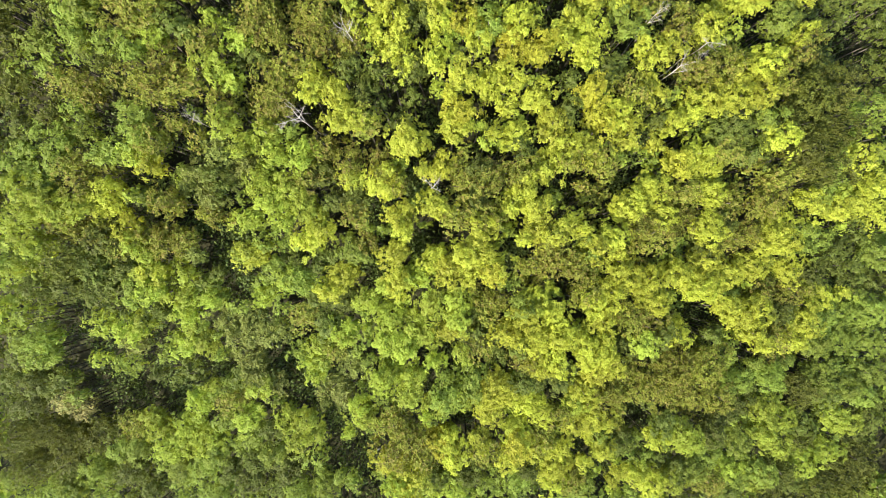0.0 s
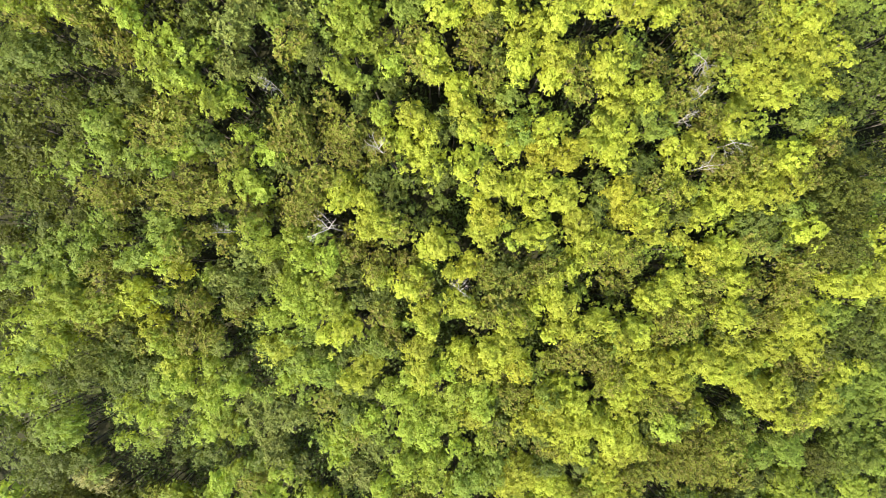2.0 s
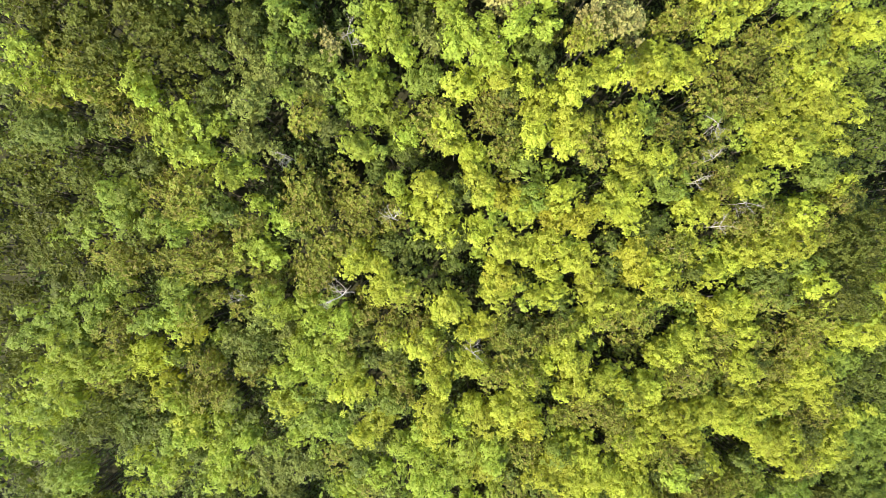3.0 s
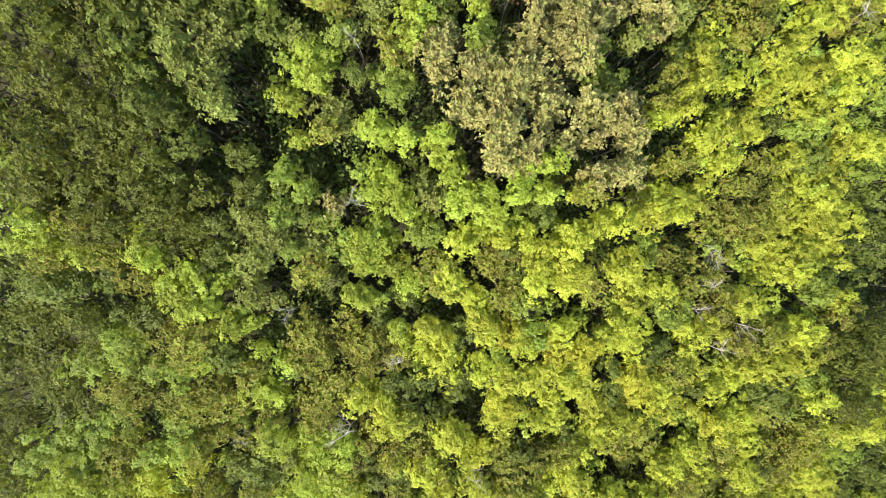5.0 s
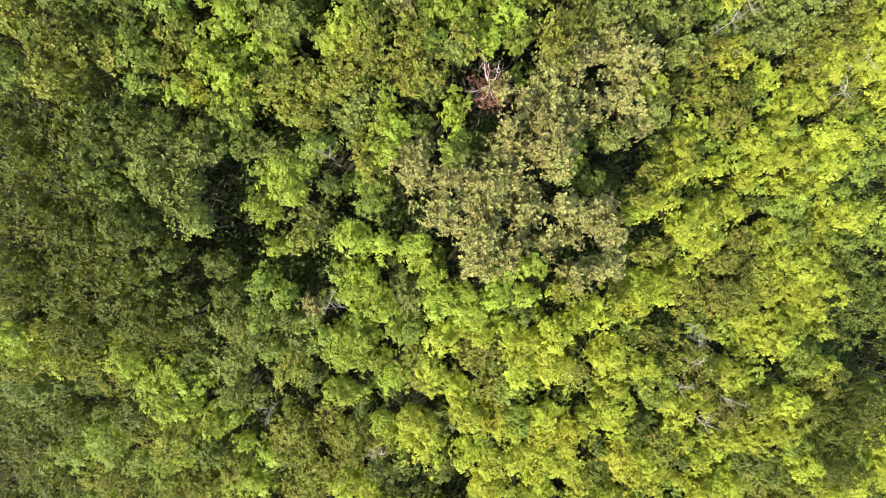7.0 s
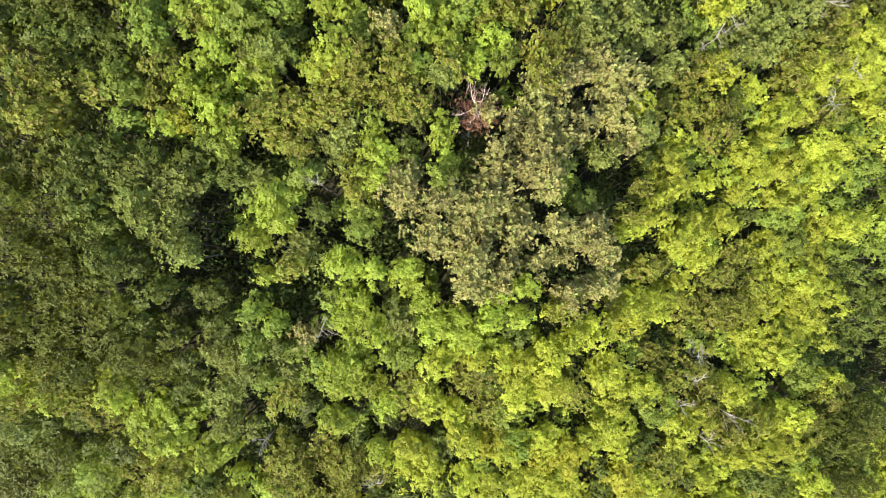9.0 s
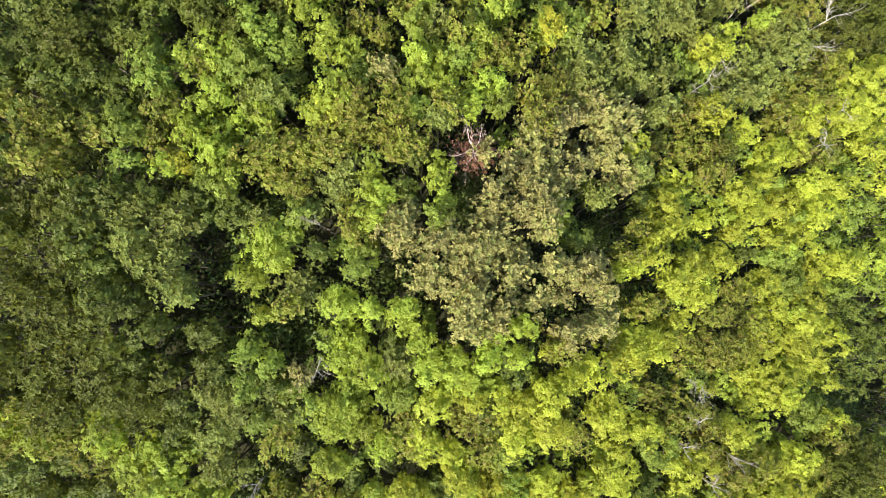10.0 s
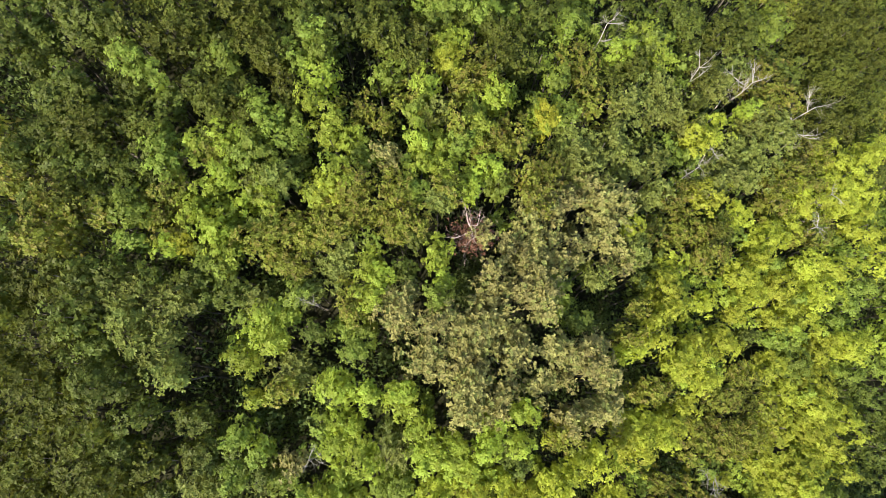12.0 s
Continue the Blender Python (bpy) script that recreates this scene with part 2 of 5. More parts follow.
def stock(style, size, variant):
    """The shared meshes of one tree form: trunk, limbs, crown."""
    key = (style, size, variant)
    if key not in STOCK:
        r = RADII[size]
        rng = np.random.default_rng(100 * size + 10 * variant + {"coarse": 0, "dense": 3, "fine": 5}[style])
        thick = 0.06 + 0.045 * r
        top = TALL - 0.9
        pts = [(rng.normal(0, 0.12) * (j > 0), rng.normal(0, 0.12) * (j > 0), top * j / 6 - 1.2 * (j == 0)) for j in range(7)]
        trunk = joined("trunk", [tube(pts, [thick * (1.25 if j == 0 else 1 - 0.13 * j) for j in range(7)], 8)], BARK)
        limbs = []
        for j in range(3):
            a = j * math.tau / 3 + rng.uniform(-0.5, 0.5)
            low = TALL - 1.6 * r - 1.0 + 0.35 * j
            limbs.append(joined("limb", branch((0, 0, low), (math.cos(a), math.sin(a), 0.75), r * 1.15, thick * 0.5, rng), BARK))
        crown = mesh_of("crown", *crown_shape(r, style, rng), LEAVES["green"])
        STOCK[key] = trunk, limbs, crown
    return STOCK[key]


def child(name, data, parent, material=None):
    ob = new(name, data)
    ob.parent = parent
    if material:
        ob.material_slots[0].link = "OBJECT"
        ob.material_slots[0].material = material
    return ob


chance = random.Random(7)
RISE = {"lime": 0.2, "gold": 0.5, "fresh": 0.2, "tan": 0.3, "dark": -0.6}
PLANTED = []


def tree(name, kind, label, x, y, r, high, group):
    style = "fine" if kind in ("olive", "fine") else "dense" if kind in ("tan", "pale") else "coarse"
    size = min(range(6), key=lambda s: abs(math.log(r / RADII[s])))
    trunk, limbs, crown = stock(style, size, chance.randrange(3))
    base = new(name)
    s = r / RADII[size]
    lift, wide = high + chance.uniform(-1.1, 0.9) + RISE.get(kind, 0), chance.uniform(0.88, 1.14)
    base.matrix_world = pose(x, y, float(hill(x, y)), chance.uniform(-3, 3), chance.uniform(-3, 3), chance.uniform(0, 360)) @ Matrix.Diagonal((s * wide, s / wide, 1 + lift / TALL, 1))
    tagged(base, label, "tree", group)
    child("trunk", trunk, base)
    for m in limbs[:3 if r > 2.2 else 2]:
        child("limb", m, base)
    child("crown", crown, base, LEAVES[kind])
    PLANTED.append((x, y, r, kind))
    return base


def lime(x, y, r, high):
    tree("deciduous_tree", "lime", "sunlit broadleaf tree with bright yellow-green leaves", x, y, r, high, "bright deciduous trees")


def gold(x, y, r, high):
    tree("deciduous_tree", "gold", "broadleaf tree with leaves turning golden yellow", x, y, r, high, "bright deciduous trees")


def green(x, y, r, high):
    tree("broadleaf_tree", "green", "broadleaf tree with fresh mid-green leaf clumps", x, y, r, high, "green broadleaf trees")


def fresh(x, y, r, high):
    tree("light_leaved_tree", "fresh", "broadleaf tree with vivid fresh green leaves", x, y, r, high, "fresh green trees")


def pale(x, y, r, high):
    tree("broadleaf_tree", "pale", "broadleaf tree with pale grey-green leaves", x, y, r, high, "green broadleaf trees")


def dark(x, y, r, high):
    tree("dark_toned_tree", "dark", "broadleaf tree with dense dark green leaves, upslope ones darkened as cloud shade", x, y, r, high, "dark-leaved trees")


def fine(x, y, r, high):
    tree("fine_leaved_tree", "fine", "broad tree with fine dull green foliage, upslope ones darkened as cloud shade", x, y, r, high, "fine-leaved trees")


def olive(x, y, r, high):
    tree("fine_leaved_tree", "olive", "fine-leaved tree with brownish olive foliage", x, y, r, high, "fine-leaved trees")


def tan(x, y, r, high):
    tree("withering_tree", "tan", "large tree with tan-brown drying leaf clusters", x, y, r, high, "withering trees")


BARE = {}


def bare(x, y, r, high=0.0, bark=PALE_BARK, label="dead leafless tree with bleached forked branches", rise=0.8, thick=0.043, limb_count=5):
    form = chance.randrange(4)
    if (form, bark.name) not in BARE:
        rng = np.random.default_rng(900 + form)
        pts = [(rng.normal(0, 0.1) * (j > 0), rng.normal(0, 0.1) * (j > 0), (TALL - 0.4) * j / 6 - 1.2 * (j == 0)) for j in range(7)]
        trunk = joined("trunk", [tube(pts, [0.12 * (1 - 0.11 * j) for j in range(7)], 8)], bark)
        limbs = []
        for j in range(limb_count):
            a = j * (math.tau if limb_count > 6 else 2.6) / limb_count + rng.uniform(-0.4, 0.4)
            way = (math.cos(a), math.sin(a), rise + 0.3 * (j % 2))
            limbs.append(joined("limb", branch(pts[6 - j % 2], way, rng.uniform(1.5, 2.7), thick, rng, 6, 0.4), bark))
        BARE[form, bark.name] = trunk, limbs
    trunk, limbs = BARE[form, bark.name]
    base = new("dead_tree")
    s, lean = r / 1.5, 0 if limb_count > 6 else 1
    base.matrix_world = pose(x, y, float(hill(x, y)), lean * chance.uniform(-5, 5), lean * chance.uniform(-5, 5), chance.uniform(0, 360)) @ Matrix.Diagonal((s, s, 1 + (high + 0.9) / TALL, 1))
    tagged(base, label, "tree", "dead trees in the canopy")
    child("trunk", trunk, base)
    for m in limbs:
        child("limb", m, base)
    PLANTED.append((x, y, r * 0.7, "bare"))
    return base


# ---- dark openings in the canopy, kept free of young trees: x, y, radius ----
OPEN = []


def hole(x, y, r):
    OPEN.append((x, y, r))


hole(1.1, 55.0, 1.8)
hole(-73.6, -43.6, 2.0)
hole(-43.6, -40.3, 2.4)
hole(-10.9, -37.8, 2.9)
hole(14.9, -38.5, 1.4)
hole(-11.5, -30.9, 2.2)
hole(26.0, -34.5, 1.4)
hole(-15.5, -25.2, 2.0)
hole(-14.1, -29.9, 2.8)
hole(3.0, -24.6, 1.5)
hole(20.0, -29.6, 1.6)
hole(28.9, -25.6, 1.6)
hole(-49.8, -21.6, 3.4)
hole(-45.2, -21.5, 3.4)
hole(-40.5, -21.3, 2.8)
hole(-37.9, -22.1, 2.0)
hole(-20.3, -18.2, 1.9)
hole(-18.7, -20.8, 2.7)
hole(-3.7, -22.3, 1.3)
hole(-51.0, -16.5, 3.2)
hole(-40.7, -16.4, 2.4)
hole(-31.8, -16.5, 1.9)
hole(-22.7, -14.8, 2.4)
hole(-20.3, -17.3, 1.6)
hole(0.5, -14.3, 1.6)
hole(46.2, -15.9, 1.7)
hole(-52.9, -8.0, 2.2)
hole(-50.0, -9.2, 2.2)
hole(-49.4, -11.8, 2.9)
hole(36.7, -10.0, 2.4)
hole(-27.7, -4.6, 1.9)
hole(-25.3, -4.6, 1.1)
hole(-10.1, -2.9, 0.7)
hole(-8.4, -1.4, 1.0)
hole(9.2, -2.1, 1.0)
hole(9.5, -0.7, 0.6)
hole(61.1, -5.2, 1.6)
hole(-37.1, 5.0, 0.9)
hole(-31.3, 3.6, 0.7)
hole(-28.6, 0.1, 1.6)
hole(-26.4, 2.2, 0.8)
hole(-8.1, 4.3, 0.8)
hole(-2.8, 0.8, 0.6)
hole(51.8, 5.8, 1.0)
hole(-35.2, 7.9, 1.3)
hole(-27.5, 9.9, 1.0)
hole(-3.4, 7.8, 0.8)
hole(-2.7, 8.1, 0.7)
hole(15.5, 7.2, 0.7)
hole(22.8, 8.8, 1.1)
hole(-51.7, 14.0, 1.4)
hole(-39.5, 12.5, 1.0)
hole(-37.6, 14.1, 1.0)
hole(-28.6, 12.5, 0.6)
hole(-1.1, 15.8, 1.0)
hole(5.6, 14.3, 0.5)
hole(25.9, 14.6, 0.8)
hole(20.3, 23.2, 0.8)
hole(-37.6, 27.8, 1.6)
hole(-34.6, 27.9, 1.1)
hole(-23.0, 24.0, 1.3)
hole(-21.7, 25.0, 0.9)
hole(-19.8, 26.9, 1.6)
hole(-17.6, 28.1, 1.1)
hole(-5.3, 26.5, 1.1)
hole(12.5, 25.5, 0.5)
hole(37.7, 26.7, 0.8)
hole(51.5, 26.4, 1.0)
hole(55.3, 27.8, 2.8)
hole(58.5, 24.7, 1.9)
hole(-25.6, 34.4, 0.9)
hole(-20.1, 30.7, 0.7)
hole(14.2, 33.3, 0.6)
hole(19.8, 34.1, 1.1)
hole(22.5, 33.0, 0.8)
hole(25.9, 30.4, 0.8)
hole(28.9, 30.6, 1.1)
hole(-27.4, 40.6, 0.7)
hole(-24.1, 39.9, 0.5)
hole(-18.0, 41.6, 0.4)
hole(-16.1, 40.1, 0.8)
hole(-14.8, 39.6, 1.6)
hole(5.2, 41.6, 1.1)
hole(6.6, 41.6, 0.6)
hole(6.7, 37.5, 1.2)
hole(9.0, 36.7, 0.7)
hole(10.2, 42.0, 0.4)
hole(21.0, 40.9, 1.0)
hole(25.1, 39.1, 0.8)
hole(43.8, 38.5, 0.7)
hole(52.2, 39.7, 1.5)
hole(54.1, 38.6, 1.1)
hole(-21.2, 46.4, 1.2)
hole(-20.2, 42.8, 1.1)
hole(-19.6, 47.9, 1.0)
hole(-13.0, 42.5, 1.1)
hole(-10.8, 46.5, 0.9)
hole(-7.2, 45.2, 0.6)
hole(-5.1, 45.1, 1.2)
hole(17.9, 43.6, 0.7)
hole(21.0, 45.9, 0.4)
hole(30.2, 44.5, 0.9)
hole(-22.8, 51.0, 0.4)
hole(-16.4, 51.1, 0.6)
hole(-15.6, 51.9, 0.9)
hole(0.6, 51.8, 0.5)
hole(1.4, 52.8, 0.7)
hole(12.1, 49.2, 0.9)
hole(15.2, 49.6, 1.2)
hole(16.3, 49.2, 0.7)
hole(27.4, 49.0, 1.2)
hole(34.0, 49.2, 0.6)
hole(52.6, 50.3, 1.7)
hole(-31.5, 56.0, 0.4)
hole(-26.4, 54.7, 0.9)
hole(1.4, 56.9, 1.4)
hole(20.5, 58.2, 0.6)
hole(30.6, 54.4, 0.9)
hole(33.3, 59.7, 0.9)
hole(37.9, 55.7, 0.8)
hole(48.4, 55.1, 0.7)
hole(-35.5, 66.0, 0.8)
hole(-19.8, 60.2, 0.4)
hole(-12.1, 64.6, 0.5)
hole(-5.9, 65.3, 0.7)
hole(-4.5, 62.9, 0.6)
hole(23.5, 60.8, 0.5)
hole(27.4, 65.8, 0.5)
hole(31.3, 60.8, 0.7)
hole(-34.8, 68.1, 0.8)
hole(-33.3, 66.0, 1.5)
hole(-26.6, 67.4, 0.7)
hole(-8.7, 68.9, 0.7)
hole(7.6, 69.7, 0.6)
hole(19.8, 68.1, 0.6)
hole(30.4, 70.0, 1.2)
hole(9.2, 73.1, 0.5)
hole(42.6, 74.4, 1.0)

# ---- the trees: x, y, crown radius, height over the usual 14 m ----
# upslope, many trees get a darker kind: cloud shade put into leaf colour
lime(31.8, -36.4, 2.9, -0.5)
lime(-7.5, -31.2, 2.7, -0.1)
lime(-5.2, -34.9, 2.5, -0.0)
lime(-5.2, -32.1, 2.4, -0.1)
lime(9.4, -30.6, 2.7, -0.2)
lime(16.3, -32.3, 2.8, -0.7)
lime(16.4, -35.0, 2.8, -0.6)
lime(20.6, -31.8, 1.3, -0.9)
lime(23.1, -30.1, 2.3, -1.0)
lime(25.4, -35.9, 1.0, -0.7)
lime(26.1, -33.1, 1.0, -0.9)
lime(28.8, -34.2, 2.0, -0.7)
lime(0.5, -25.8, 2.0, -0.2)
lime(1.3, -29.4, 2.7, -0.1)
lime(5.2, -26.9, 2.3, -0.1)
lime(10.0, -26.2, 2.7, -0.3)
lime(14.4, -29.3, 2.8, -0.6)
lime(17.8, -28.7, 1.6, -0.9)
lime(19.2, -25.1, 2.8, -0.9)
lime(21.2, -28.0, 1.0, -1.0)
lime(21.7, -24.4, 2.8, -0.9)
lime(31.7, -28.6, 2.2, -0.4)
lime(5.9, -20.7, 2.6, -0.1)
lime(6.7, -23.4, 2.6, -0.1)
lime(7.3, -18.2, 2.6, 0.0)
lime(8.1, -19.9, 2.6, -0.0)
lime(11.4, -21.8, 2.6, -0.2)
lime(13.1, -22.8, 2.7, -0.4)
lime(20.3, -19.7, 2.7, -0.5)
lime(13.3, -15.8, 2.6, 0.3)
lime(15.5, -14.2, 2.5, 0.6)
lime(19.4, -13.6, 2.9, 0.6)
lime(21.6, -17.1, 2.6, -0.1)
lime(21.9, -13.7, 2.6, 0.4)
lime(23.0, -15.4, 2.6, 0.2)
lime(44.4, -12.1, 2.8, 0.9)
lime(48.0, -14.1, 1.6, 0.7)
lime(52.5, -13.5, 2.9, 0.1)
lime(1.2, -10.0, 2.4, -0.0)
lime(8.4, -10.8, 2.5, 0.8)
lime(11.2, -9.2, 2.4, 1.3)
lime(12.2, -11.7, 2.7, 1.0)
lime(12.4, -7.0, 2.7, 1.9)
lime(14.3, -10.9, 2.5, 1.3)
lime(14.8, -8.5, 2.4, 1.7)
lime(15.9, -11.7, 2.7, 1.1)
lime(19.2, -7.1, 2.4, 1.6)
lime(21.1, -8.8, 2.5, 1.1)
lime(28.4, -6.7, 2.6, 0.5)
lime(33.2, -11.6, 2.5, 1.1)
lime(35.1, -6.1, 2.6, 0.7)
lime(40.0, -8.6, 2.2, 0.9)
lime(42.1, -9.5, 2.7, 0.9)
lime(44.6, -7.9, 2.7, 0.8)
lime(54.3, -10.2, 2.9, -0.7)
lime(57.8, -6.9, 2.8, -1.9)
lime(62.6, -6.6, 1.1, -2.5)
lime(-34.9, -2.7, 2.3, 0.1)
lime(-23.4, -1.3, 2.4, -2.3)
lime(-14.5, -4.9, 1.9, -1.9)
lime(-12.9, -3.4, 2.6, -1.6)
lime(-5.1, -3.4, 2.3, -0.5)
lime(-5.0, -0.6, 2.3, -0.5)
lime(-0.9, -0.6, 2.1, 0.3)
lime(1.1, -2.7, 2.3, 0.7)
lime(2.4, -0.6, 2.3, 1.0)
lime(3.1, -3.4, 2.3, 1.0)
lime(5.8, -2.0, 2.4, 1.7)
lime(22.3, -5.8, 2.5, 1.0)
lime(22.7, -2.1, 2.4, 1.0)
lime(24.6, -3.6, 2.5, 0.7)
lime(27.2, -4.4, 2.5, 0.5)
lime(31.3, -2.9, 2.5, 0.3)
lime(34.9, -3.7, 2.6, 0.5)
lime(35.3, -0.7, 2.6, 0.3)
lime(36.7, -4.5, 2.6, 0.6)
lime(40.0, -3.0, 2.6, 0.6)
lime(43.6, -2.3, 2.7, 0.6)
lime(50.0, -2.4, 2.5, -0.0)
lime(-39.9, 4.6, 2.0, 0.8)
lime(-37.9, 4.0, 1.0, 0.9)
lime(-37.6, 2.7, 1.9, 1.0)
lime(-15.8, 1.4, 2.3, -1.4)
lime(-13.7, 2.1, 1.8, -1.2)
lime(-5.5, 4.6, 2.2, -0.4)
lime(-4.3, 2.1, 1.6, -0.3)
lime(-0.9, 4.6, 2.2, 0.0)
lime(4.4, 0.7, 2.2, 1.4)
lime(5.0, 2.7, 2.2, 1.2)
lime(8.9, 6.0, 2.2, 1.0)
lime(9.7, 0.7, 1.1, 2.3)
lime(11.6, 5.3, 2.2, 1.5)
lime(11.7, 1.4, 2.2, 2.4)
lime(13.7, 2.7, 2.2, 2.3)
lime(16.5, 3.4, 2.3, 2.0)
lime(18.3, 0.8, 2.3, 1.9)
lime(21.4, 1.5, 2.4, 1.1)
lime(21.8, 4.9, 2.1, 0.9)
lime(24.1, 5.3, 2.6, 0.5)
lime(27.7, 4.6, 2.6, 0.3)
lime(34.9, 3.4, 2.7, 0.3)
lime(45.1, 1.9, 2.8, 0.7)
lime(46.6, 1.6, 2.8, 0.6)
lime(47.7, 3.4, 2.8, 0.8)
lime(58.4, 5.4, 2.8, -1.1)
lime(-38.4, 7.1, 2.0, 0.4)
lime(-31.9, 9.2, 1.6, 1.4)
lime(-10.7, 8.0, 1.5, -0.5)
lime(-6.1, 7.4, 2.3, -0.3)
lime(-6.0, 7.1, 2.2, -0.3)
lime(-2.2, 8.9, 1.0, -0.2)
lime(9.8, 7.3, 2.0, 0.6)
lime(12.5, 9.9, 2.4, 0.1)
lime(25.4, 7.5, 2.3, 0.3)
lime(33.6, 10.7, 2.6, 0.9)
lime(34.6, 7.1, 2.7, 0.6)
lime(49.7, 7.1, 2.0, 1.8)
lime(61.7, 7.5, 2.8, -0.9)
lime(63.2, 9.2, 2.8, -0.5)
lime(-14.3, 16.3, 1.6, -0.2)
lime(-11.4, 14.1, 2.1, -0.1)
lime(-11.3, 16.2, 2.0, -0.2)
lime(-9.6, 14.7, 2.1, -0.1)
lime(-4.8, 12.2, 2.1, -0.1)
lime(-3.5, 12.8, 2.3, -0.1)
lime(0.9, 13.2, 2.3, -0.4)
lime(5.2, 17.8, 2.2, -0.7)
lime(5.5, 13.5, 1.0, -0.6)
lime(6.7, 15.5, 1.4, -0.7)
lime(8.9, 13.1, 2.2, -0.6)
lime(11.2, 17.3, 2.3, -0.7)
lime(12.1, 15.0, 2.4, -0.7)
lime(13.6, 12.7, 2.2, -0.4)
lime(17.2, 12.4, 2.4, -0.1)
lime(20.5, 15.7, 2.4, -0.3)
lime(21.5, 13.5, 2.4, -0.0)
lime(25.5, 13.0, 1.2, 0.1)
lime(28.2, 15.0, 2.0, 0.2)
lime(29.5, 16.8, 2.5, 0.3)
lime(31.8, 12.4, 2.4, 0.7)
lime(35.9, 17.7, 2.5, 1.4)
lime(42.0, 14.3, 2.4, 2.7)
lime(-12.9, 18.3, 2.0, -0.3)
lime(-7.5, 23.3, 1.9, -0.8)
lime(-5.3, 21.3, 2.1, -0.4)
lime(-4.7, 23.8, 2.2, -0.8)
lime(-3.5, 20.0, 2.1, -0.3)
lime(-0.6, 23.7, 2.1, -0.5)
lime(-0.6, 20.5, 2.0, -0.4)
lime(2.6, 18.8, 2.2, -0.5)
lime(3.6, 22.8, 2.2, -0.5)
lime(7.1, 18.4, 2.3, -0.7)
lime(8.5, 23.8, 2.2, -0.5)
lime(12.4, 23.6, 1.8, -0.5)
lime(15.4, 22.0, 2.1, -0.5)
lime(24.1, 22.6, 2.4, -0.7)
lime(25.2, 19.7, 2.3, -0.4)
lime(26.4, 23.1, 2.2, -0.8)
lime(31.4, 18.6, 2.6, 0.5)
lime(34.4, 18.5, 2.5, 1.1)
lime(37.0, 21.2, 2.7, 1.2)
lime(38.9, 19.0, 2.5, 1.8)
lime(40.1, 22.5, 2.5, 1.5)
lime(-7.0, 25.1, 1.7, -1.1)
lime(-3.5, 29.8, 1.9, -1.1)
lime(-1.8, 27.4, 2.1, -0.8)
lime(-0.6, 25.5, 2.1, -0.6)
lime(5.4, 29.7, 2.0, 0.5)
lime(8.6, 28.9, 2.2, 0.2)
lime(13.7, 24.8, 1.2, -0.5)
lime(15.3, 27.9, 2.2, -0.4)
lime(15.6, 29.8, 2.2, -0.4)
lime(16.4, 24.6, 2.6, -0.5)
lime(18.8, 28.4, 2.1, -0.8)
lime(20.3, 27.6, 1.9, -0.9)
lime(30.9, 26.9, 2.6, -1.3)
lime(33.9, 29.6, 2.6, -1.5)
lime(37.6, 29.5, 2.4, -0.7)
lime(43.3, 26.5, 1.9, 0.8)
lime(-4.1, 31.0, 1.7, -1.1)
lime(-3.0, 34.3, 1.8, -0.2)
lime(-1.4, 33.8, 1.6, 0.2)
lime(0.6, 33.8, 1.4, 0.9)
lime(2.6, 34.9, 1.9, 1.8)
lime(4.5, 32.7, 2.3, 1.4)
lime(7.6, 30.8, 2.2, 0.8)
lime(7.8, 33.2, 2.1, 1.5)
lime(8.7, 34.8, 1.6, 1.8)
lime(12.3, 35.8, 2.0, 1.5)
lime(13.4, 30.6, 2.3, 0.0)
lime(19.9, 35.8, 1.1, -1.1)
lime(27.9, 31.8, 1.0, -2.1)
lime(32.8, 33.0, 2.4, -2.2)
lime(36.7, 32.2, 2.9, -1.6)
lime(40.9, 32.8, 2.7, -1.1)
lime(41.6, 35.6, 2.9, -1.6)
lime(44.4, 32.1, 2.4, -0.6)
lime(8.3, 37.4, 1.0, 2.5)
lime(9.9, 36.4, 1.0, 2.1)
lime(16.4, 36.4, 2.4, 0.3)
lime(17.6, 38.1, 2.8, 0.1)
lime(21.3, 37.0, 2.2, -1.5)
lime(23.3, 40.0, 1.7, -1.9)
lime(24.5, 41.8, 1.8, -2.0)
lime(36.4, 36.3, 3.1, -2.3)
lime(36.6, 40.3, 2.4, -2.4)
lime(41.2, 38.3, 2.3, -1.9)
lime(42.2, 41.7, 2.6, -1.8)
lime(46.0, 36.3, 2.8, -1.3)
lime(15.6, 44.7, 1.6, 1.7)
lime(18.7, 46.1, 2.0, 0.6)
lime(20.1, 44.2, 1.7, -0.1)
lime(22.9, 43.9, 1.8, -1.2)
lime(23.1, 46.1, 2.0, -1.0)
lime(26.7, 45.9, 2.3, -1.7)
lime(30.1, 45.6, 1.0, -2.1)
lime(35.0, 43.4, 2.4, -2.4)
lime(43.7, 45.0, 2.3, -1.3)
lime(47.0, 45.8, 2.6, -0.9)
lime(20.4, 51.0, 2.3, -0.1)
lime(20.7, 49.0, 1.9, -0.1)
lime(21.6, 53.2, 1.6, -0.4)
lime(25.4, 49.9, 1.5, -1.1)
lime(28.6, 53.2, 1.8, -1.1)
lime(29.2, 48.4, 1.2, -1.6)
lime(31.7, 50.8, 2.5, -1.3)
lime(36.4, 51.8, 2.6, -1.0)
lime(36.6, 49.0, 2.4, -1.4)
lime(40.7, 48.6, 2.5, -1.1)
lime(42.3, 51.7, 2.5, -0.5)
lime(-10.4, 58.3, 1.4, -1.4)
lime(16.8, 56.9, 1.1, 0.4)
lime(30.7, 58.8, 1.8, -0.8)
lime(32.4, 54.8, 1.4, -1.0)
